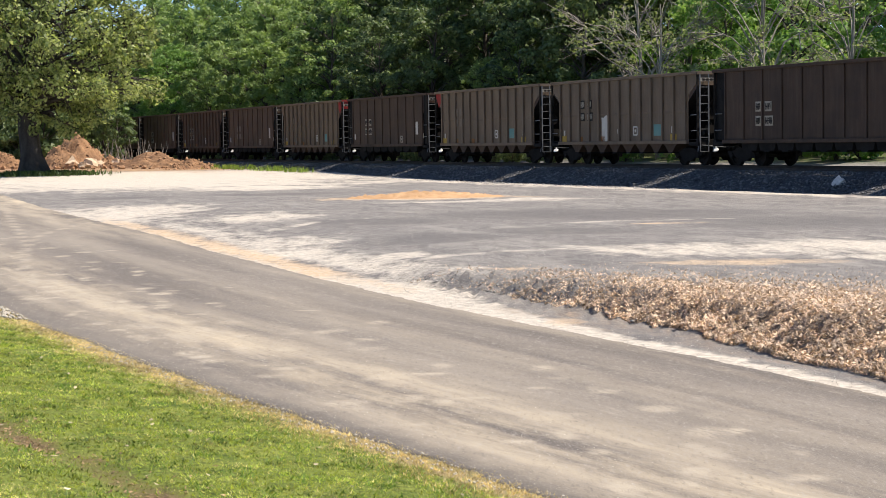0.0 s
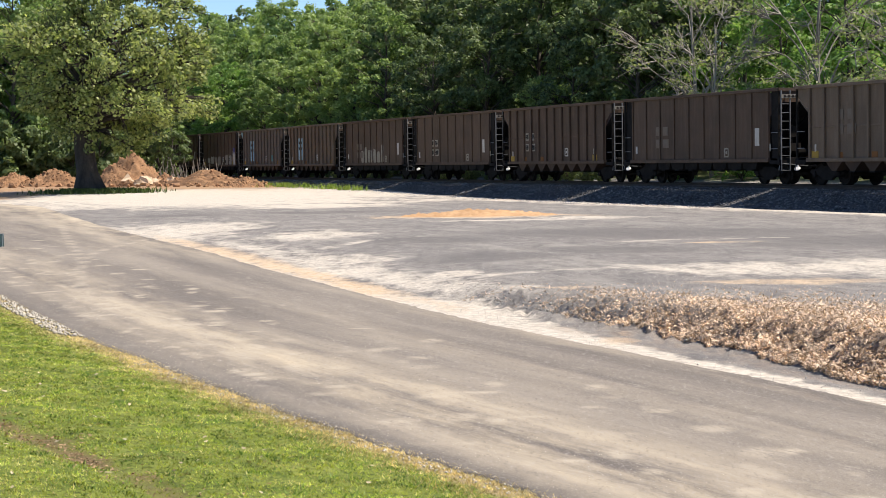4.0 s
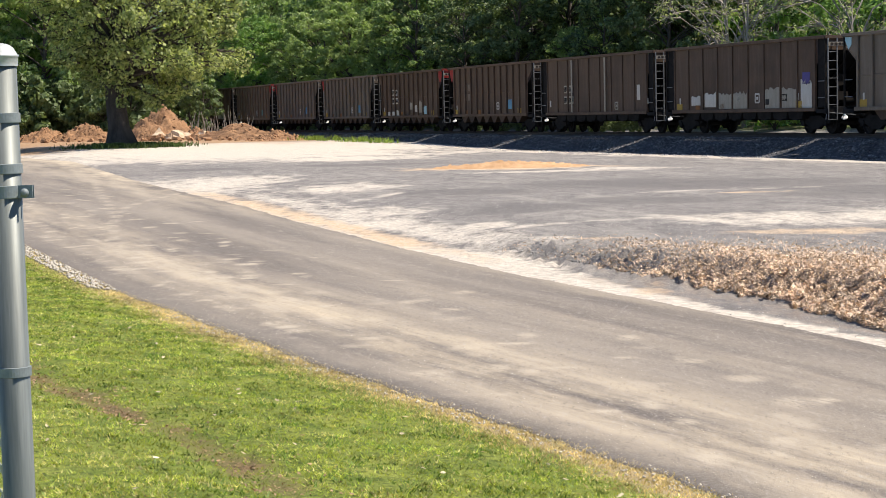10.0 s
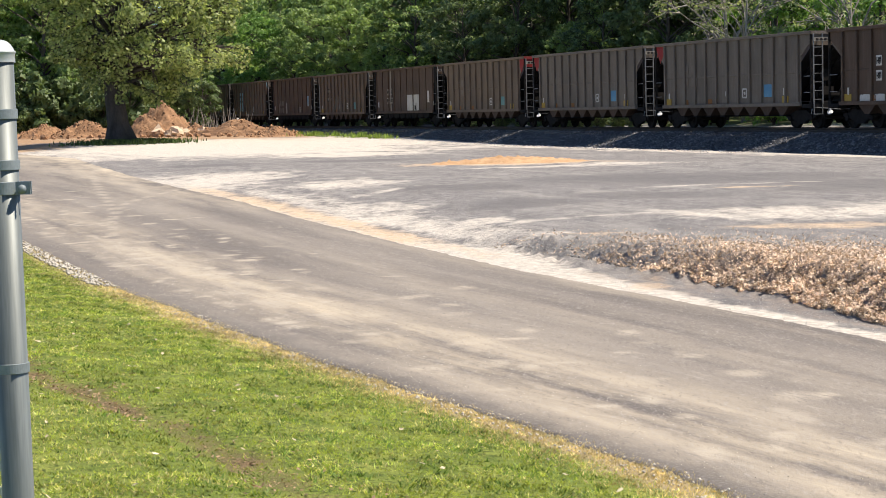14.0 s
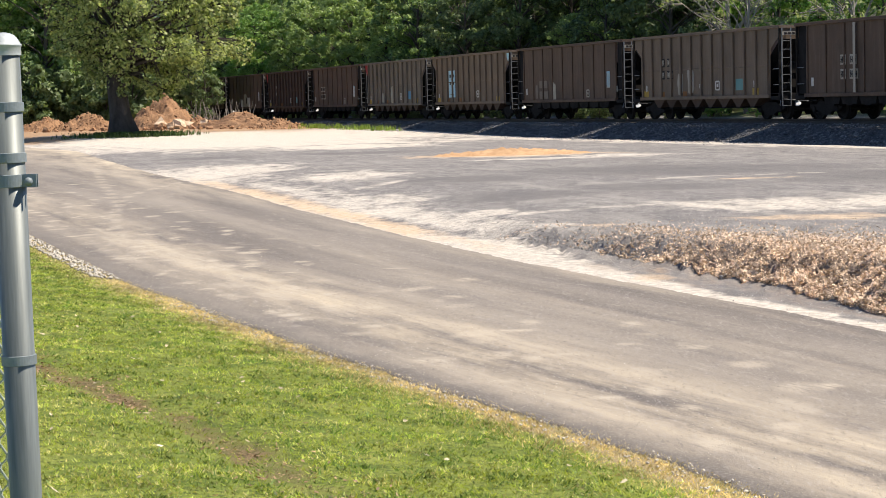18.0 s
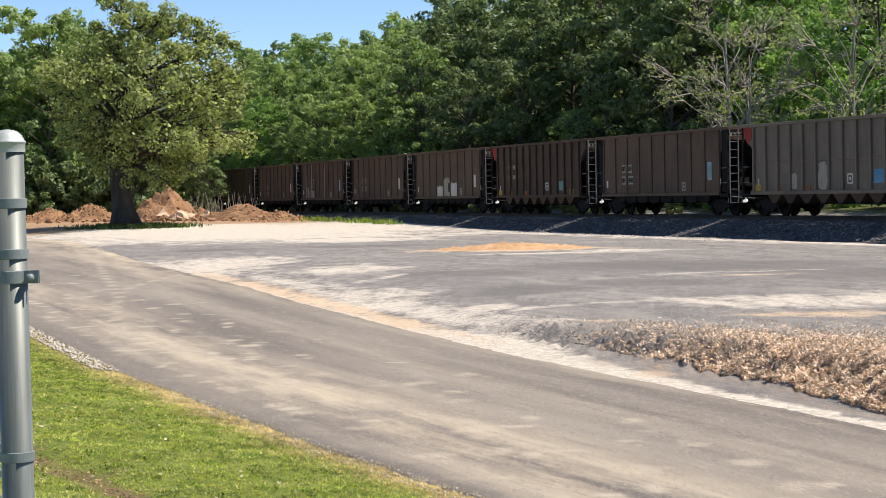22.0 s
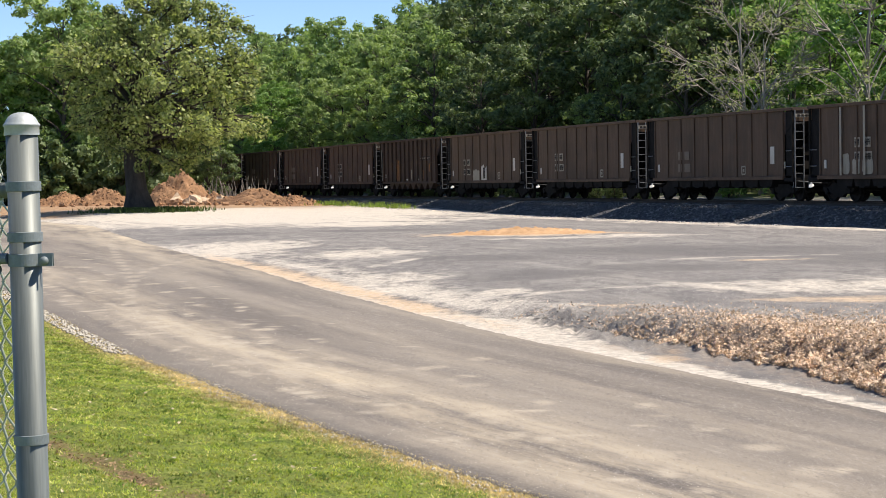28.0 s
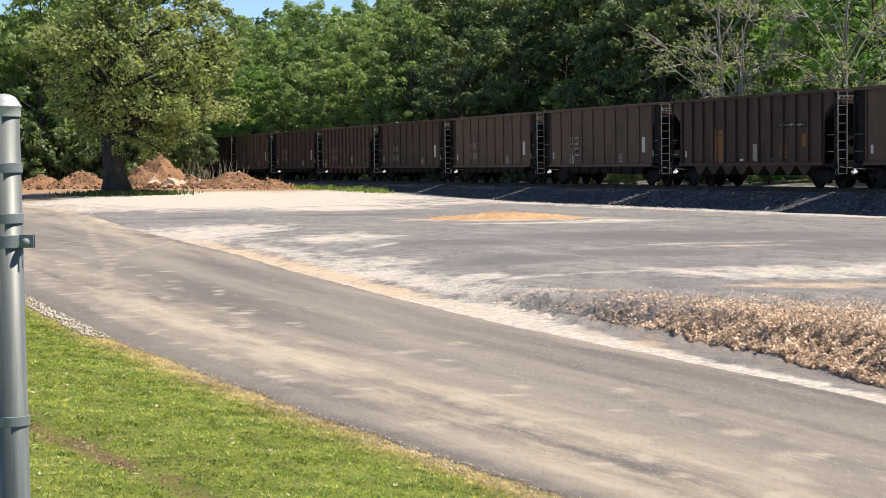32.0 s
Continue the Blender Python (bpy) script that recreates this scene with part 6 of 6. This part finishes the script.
def build_fence():
    x0, y0 = POST
    zg, r = float(ground_z(x0, y0)), 0.0345
    post = new("fence_post")
    post.matrix_basis = Matrix.Translation((x0, y0, 2.2)) @ Matrix.Rotation(radians(-0.47), 4, "Y") @ Matrix.Translation((0, 0, -2.2))
    tagged(post, "galvanised steel end post of a chain-link fence, with bands", "fence post")
    bm = bmesh.new()
    bm_cyl(bm, (0, 0, zg - 0.3), (0, 0, 2.235), r, seg=40)
    part("tube", bm, M["galvanised"], post, smooth=True)
    bm = bmesh.new()
    prof = [(0.0378, 2.219), (0.0378, 2.238), (0.0398, 2.240), (0.0398, 2.2425), (0.0372, 2.2445), (0.0345, 2.2500), (0.0300, 2.2575), (0.0235, 2.2635), (0.0155, 2.2672), (0.007, 2.2690), (0.0005, 2.2694)]
    seg = 40
    rings = [[bm.verts.new((q * math.cos(2 * math.pi * i / seg), q * math.sin(2 * math.pi * i / seg), z)) for i in range(seg)] for q, z in prof]
    for a, b in zip(rings, rings[1:]):
        for i in range(seg):
            bm.faces.new((a[i], a[(i + 1) % seg], b[(i + 1) % seg], b[i]))
    part("cap", bm, M["cast_cap"], post, "domed cast-aluminium cap", smooth=True)

    def band(z, h, name="tension_band"):
        b2 = bmesh.new()
        rg = [[b2.verts.new((q * math.cos(2 * math.pi * i / seg), q * math.sin(2 * math.pi * i / seg), zz)) for i in range(seg)] for q, zz in ((r, z - h / 2), (r + 0.0035, z - h / 2 + 0.001), (r + 0.0035, z + h / 2 - 0.001), (r, z + h / 2))]
        for a, b in zip(rg, rg[1:]):
            for i in range(seg):
                b2.faces.new((a[i], a[(i + 1) % seg], b[(i + 1) % seg], b[i]))
        # clamped lugs on the fence side
        for dy in (-0.004, 0.004):
            bm_box(b2, fx * (r + 0.016), fy * (r + 0.016) + dy, z, 0.036, 0.003, h, Matrix.Rotation(math.atan2(fy, fx), 4, "Z"))
        return part(name, b2, M["galvanised_band"], post, smooth=False)
    fx, fy = -0.58, 0.81
    band(2.108, 0.022, "brace_band")
    band(1.998, 0.022)
    band(1.556, 0.022)
    band(1.10, 0.022)
    band(0.68, 0.022)
    hinge = band(1.948, 0.028, "hinge_band")
    # lug with carriage bolt on the open side
    bm = bmesh.new()
    for dy in (-0.006, 0.006):
        bm_box(bm, r + 0.013, dy - 0.012, 1.948, 0.032, 0.004, 0.028)
    part("lug", bm, M["galvanised_band"], hinge)
    bm = bmesh.new()
    bmesh.ops.create_uvsphere(bm, u_segments=14, v_segments=8, radius=0.0095, matrix=Matrix.Translation((r + 0.012, -0.022, 1.946)))
    bm_cyl(bm, (r + 0.012, -0.02, 1.946), (r + 0.012, 0.012, 1.946), 0.005, seg=8)
    part("bolt", bm, M["galvanised_band"], hinge, "round-headed carriage bolt", smooth=True)
    bm = bmesh.new()
    bm_cyl(bm, (-r - 0.002, -0.012, 1.952), (-r - 0.05, -0.004, 1.952), 0.012, seg=12)
    bm_cyl(bm, (-r - 0.02, -0.01, 1.928), (-r - 0.05, -0.005, 1.928), 0.009, seg=12)
    part("hinge_pin", bm, M["galvanised_band"], hinge)
    # fence run going away beside the lane
    fence = new("chain_link_fence")
    fence.matrix_basis = pose(x0, y0, 0, 0, 0, math.degrees(math.atan2(fy, fx)))
    tagged(fence, "galvanised chain-link fence with top rail", "fence")
    length, z_top = 9.0, 2.10
    bm = bmesh.new()
    bm_cyl(bm, (0.035, 0, z_top), (length, 0, z_top), 0.0175, seg=14)
    part("top_rail", bm, M["galvanised"], fence, smooth=True)
    for k in (3.0, 6.0, 9.0):
        zk = float(ground_z(x0 + fx * k, y0 + fy * k))
        bm = bmesh.new()
        bm_cyl(bm, (k, 0.03, zk - 0.3), (k, 0.03, z_top - 0.02), 0.024, seg=14)
        part("line_post", bm, M["galvanised"], fence, smooth=True)
    bm = bmesh.new()
    bm_box(bm, 0.052, 0, 1.27, 0.016, 0.006, 1.66)
    part("tension_bar", bm, M["galvanised_band"], fence)
    tubes = []
    pitch, z0, z1 = 0.040, 0.46, 2.135
    for i in range(int(1.4 / pitch)):
        n = int((z1 - z0) / 0.029)
        zz = np.linspace(z0, z1, n)
        ph = np.arange(n) + i
        xx = 0.052 + i * pitch + np.where(ph % 2, pitch * 1.03, -pitch * 0.03)
        yy = np.where(ph % 2, 0.003, -0.003) * (1 if i % 2 else -1) + np.where(ph % 2, 0.0015, -0.0015)
        tubes.append(tube(np.stack([xx, yy, zz], 1), np.full(n, 0.0034), 4))
        x_top = xx[-1]
        tubes.append(tube([(x_top, 0, z1), (x_top + 0.006, 0.004, z1 + 0.018), (x_top - 0.004, -0.003, z1 + 0.034)], [0.0017, 0.0017, 0.0012], 4))
    v, f = joined(tubes)
    part("wire_mesh", arrays_mesh("wire_mesh", v, f, M["wire"]), None, fence, "woven diamond wire mesh")


# ---- grass, mulch and stones ----
def blade_material(name, a, bcol, trans=0.45):
    return leaf_material(name, a, bcol, bcol, trans, (1.5, 1.4, 0.9), 15.0)


def build_cover():
    rs = np.random.RandomState(15)

    def on_lawn(n, y0, y1, d0, d1):
        y = y0 + (y1 - y0) * rs.uniform(0, 1, n) ** 1.25
        d = rs.uniform(d0, d1, n)
        x = near_x(y) - d / 0.92
        keep = (x > -0.33 * y - 0.4) & (x < 0.27 * y)
        return x[keep], y[keep], d[keep]
    kinds = [("lawn_grass", "short sunlit mown lawn grass", blade_material("grass_green", (0.27, 0.345, 0.055), (0.40, 0.46, 0.09)), 330000, 0.12, 141, 1.3, -0.9, 0.1, 0.014, 0.032),
             ("lawn_pale_grass", "yellow-green patches of mown lawn grass", blade_material("grass_yellow", (0.46, 0.45, 0.15), (0.60, 0.57, 0.24)), 190000, 0.10, 142, 0.8, -0.35, 0.55, 0.013, 0.03),
             ("lawn_clover", "darker lush patches in the mown lawn", blade_material("grass_lush", (0.085, 0.16, 0.03), (0.16, 0.255, 0.05)), 240000, 0.5, 143, 0.75, -0.15, 0.45, 0.015, 0.038)]
    for name, label, mat, n, d0, seed, scale, lo, hi, l0, l1 in kinds:
        x, y, d = on_lawn(n, 8.6, 37, d0, 9)
        bare = np.exp(-((d - strip_at(y) - 0.12 * wave(x, y, 2.5, 61)) / 0.26) ** 2) * (0.55 + 0.45 * smooth(-0.4, 0.5, wave(x, y, 1.6, 62)))
        bias = {"lawn_pale_grass": 0.6, "lawn_clover": -0.4}.get(name, 0.0) * smooth(2.9, 3.5, d)
        keep = (rs.uniform(0, 1, len(x)) < smooth(lo, hi, wave(x, y, scale, seed) + bias)) & (rs.uniform(0, 1, len(x)) > bare) & (rs.uniform(0, 1, len(x)) < smooth(0.1, 0.55, d + 0.18 * wave(x, y, 0.7, 65)))
        x, y = x[keep], y[keep]
        m = len(x)
        far = np.clip(y / 14, 1, 2.2)
        tuft = 0.75 + 0.55 * smooth(-0.45, 0.6, wave(x, y, 0.14, seed + 7))
        scatter_blades(name, x, y, rs.uniform(l0, l1, m) * tuft, rs.uniform(0.008, 0.020, m) * far, mat, rs, label)
    x, y, d = on_lawn(90000, 8.6, 40, -0.08, 0.75)
    keep = rs.uniform(0, 1, len(x)) < 0.95 - 1.3 * d - 0.25 * wave(x, y, 0.9, 64)
    x, y = x[keep], y[keep]
    scatter_blades("lawn_edge_straw", x, y, rs.uniform(0.014, 0.042, len(x)), rs.uniform(0.006, 0.016, len(x)), blade_material("grass_dry", (0.38, 0.30, 0.12), (0.66, 0.54, 0.27), 0.35), rs, "dry yellow grass along the asphalt edge")
    x, y, d = on_lawn(26000, 8.6, 37, 1.9, 3.6)
    keep = (np.abs(d - strip_at(y) - 0.12 * wave(x, y, 2.5, 61)) < 0.42 * rs.uniform(0, 1, len(x)) ** 1.3) & (rs.uniform(0, 1, len(x)) < 0.3 + 0.7 * smooth(-0.4, 0.5, wave(x, y, 1.6, 62)))
    xk, yk = x[keep], y[keep]
    scatter_chips("lawn_litter", np.stack([xk, yk, ground_z(xk, yk) + 0.012], 1), rs.uniform(0.01, 0.036, len(xk)), rs.uniform(0.006, 0.016, len(xk)), blade_material("dead_leaf", (0.12, 0.07, 0.035), (0.42, 0.29, 0.165), 0.15), rs, "dead leaves and bare soil in a strip of the lawn", "leaf litter", 0.6)
    x, y, d = on_lawn(420, 8.6, 20, 0.6, 5)
    x, y = x[::3], y[::3]
    scatter_chips("fallen_leaves", np.stack([x, y, ground_z(x, y) + 0.03], 1), rs.uniform(0.02, 0.055, len(x)), rs.uniform(0.012, 0.03, len(x)), blade_material("pale_leaf", (0.45, 0.36, 0.22), (0.66, 0.58, 0.42), 0.2), rs, "pale dry leaves lying in the lawn", "leaf litter", 0.5)
    # mulch on the bank
    n = 250000
    y = rs.uniform(11, 31, n)
    d = bank_foot(y) + 0.06 + rs.uniform(0, 1, n) ** 1.45 * 6.4
    x = far_x(y) + d / 0.93
    keep = (rs.uniform(0, 1, n) < np.interp(d, (0.5, 0.95, 1.8, 2.8, 4.4, 7.0), (0.7, 1, 0.75, 0.35, 0.14, 0.04)) * np.interp(y, (11, 20, 24, 26, 29), (1, 1, 0.95, 0.5, 0.03))) & (x < 0.28 * y + 0.6)
    x, y = x[keep], y[keep]
    scatter_chips("bank_mulch", np.stack([x, y, ground_z(x, y) + rs.uniform(0.0, 0.07, len(x))], 1), rs.uniform(0.016, 0.058, len(x)), rs.uniform(0.007, 0.019, len(x)), blade_material("mulch_leaf", (0.12, 0.078, 0.05), (0.74, 0.57, 0.42), 0.08), rs, "brown dry leaf and straw mulch on the bank", "mulch", 1.0, 0.2)
    for name, label, mat, n, lo, hi in (("bank_gravel", "loose grey gravel on top of the bank", "yard_stone", 6500, 0.004, 0.013), ("bank_pebbles", "pale pebbles strewn over the bank", "white_stone", 700, 0.006, 0.02), ("bank_soil_lumps", "lumps of brown soil on the bank", "clod", 350, 0.010, 0.035)):
        y = rs.uniform(13, 34 if mat == "yard_stone" else 23, n)
        x = far_x(y) + (bank_foot(y) + 0.1 + rs.uniform(0, 1, n) ** 1.3 * 6.5) / 0.93
        scatter_stones(name, np.stack([x, y, ground_z(x, y) + 0.008], 1), rs.uniform(lo, hi, n) * rs.uniform(0.4, 1, n), M[mat], rs, label, 0.8)
    n = 260
    y = rs.uniform(23, 30.5, n)
    x = far_x(y) + (bank_foot(y) + 0.02 + np.abs(rs.normal(size=n)) * 0.16) / 0.93
    scatter_stones("bank_clods", np.stack([x, y, ground_z(x, y) + 0.015], 1), rs.uniform(0.008, 0.03, n) * rs.uniform(0.5, 1, n), M["yard_stone"], rs, "grey stones and clods along the foot of the bank", 0.9)
    # stones
    n = 1100
    y = rs.uniform(25, 42, n)
    x = near_x(y) - rs.uniform(-0.05, 0.34, n)
    scatter_stones("edge_gravel", np.stack([x, y, ground_z(x, y) + 0.02], 1), rs.uniform(0.012, 0.04, n), M["cream_stone"], rs, "white crushed stone along the asphalt edge")
    n = 900
    y = rs.uniform(9, 22, n)
    x = near_x(y) - rs.uniform(-0.25, 0.3, n)
    scatter_stones("edge_pebbles", np.stack([x, y, ground_z(x, y) + 0.015], 1), rs.uniform(0.005, 0.016, n), M["cream_stone"], rs, "small pale pebbles at the lawn edge")
    n = 3600
    y = rs.uniform(13, 46, n)
    x = far_x(y) + rs.uniform(0.05, 7.0, n)
    scatter_stones("yard_gravel", np.stack([x, y, ground_z(x, y) + 0.006], 1), rs.uniform(0.003, 0.011, n), M["yard_stone"], rs, "loose grey gravel on the yard")
    n = 700
    y = rs.uniform(14, 40, n)
    x = far_x(y) + rs.uniform(-0.1, 0.7, n)
    scatter_stones("shoulder_gravel", np.stack([x, y, ground_z(x, y) + 0.01], 1), rs.uniform(0.004, 0.010, n), M["white_stone"], rs, "pale limestone gravel on the lane shoulder")
    n = 1300
    s, o = rs.uniform(-6, 62, n), 4.4 + np.abs(rs.normal(size=n)) * 0.8
    x, y, _ = track(s, o)
    scatter_stones("ballast_foot_gravel", np.stack([x, y, ground_z(x, y) + 0.015], 1), rs.uniform(0.01, 0.055, n), M["yard_stone"], rs, "pale crushed stone along the foot of the ballast")
    n = 1500
    y = rs.uniform(10.5, 34, n)
    k = np.abs(rs.normal(size=n)) * 0.16 + 0.02
    x = near_x(y) + (far_x(y) - near_x(y)) * k
    scatter_stones("lane_grit", np.stack([x, y, road_z(y) + 0.018 + 0.12 * k * (1 - k)], 1), rs.uniform(0.002, 0.006, n), M["cream_stone"], rs, "pale grit lying on the asphalt lane")
    # tall grass by the ballast and round the oak
    tall = blade_material("grass_tall", (0.10, 0.19, 0.03), (0.24, 0.33, 0.07), 0.4)
    s = rs.uniform(42, 74, 4200)
    o = 4.6 + np.abs(rs.normal(size=len(s))) * 0.7
    x, y, _ = track(s, o)
    keep = rs.uniform(0, 1, len(s)) < smooth(-0.1, 0.5, wave(x, y, 6, 151)) * np.interp(s, (42, 50, 68, 74), (0.2, 1, 1, 0.3))
    x, y = x[keep], y[keep]
    n = len(x)
    scatter_chips("trackside_grass", np.stack([x, y, ground_z(x, y)], 1), rs.uniform(0.2, 0.55, n), rs.uniform(0.03, 0.06, n), tall, rs, "tall green weeds along the foot of the ballast", "grass", 0.5, 0.85)
    a, r = rs.uniform(0, 6.28, 5200), np.abs(rs.normal(size=5200)) * 1.1 + 0.4
    x, y = OAK[0] + 0.9 + np.cos(a) * r * 1.5, OAK[1] + np.sin(a) * r * 1.5 - 1.0
    scatter_chips("oak_grass", np.stack([x, y, ground_z(x, y)], 1), rs.uniform(0.12, 0.5, 5200), rs.uniform(0.03, 0.07, 5200), blade_material("grass_shade", (0.035, 0.07, 0.014), (0.085, 0.13, 0.03), 0.3), rs, "grass and weeds round the foot of the oak", "grass", 0.5, 0.8)


build_heaps()
build_trees()
build_snag()
build_fence()
build_cover()
motions()
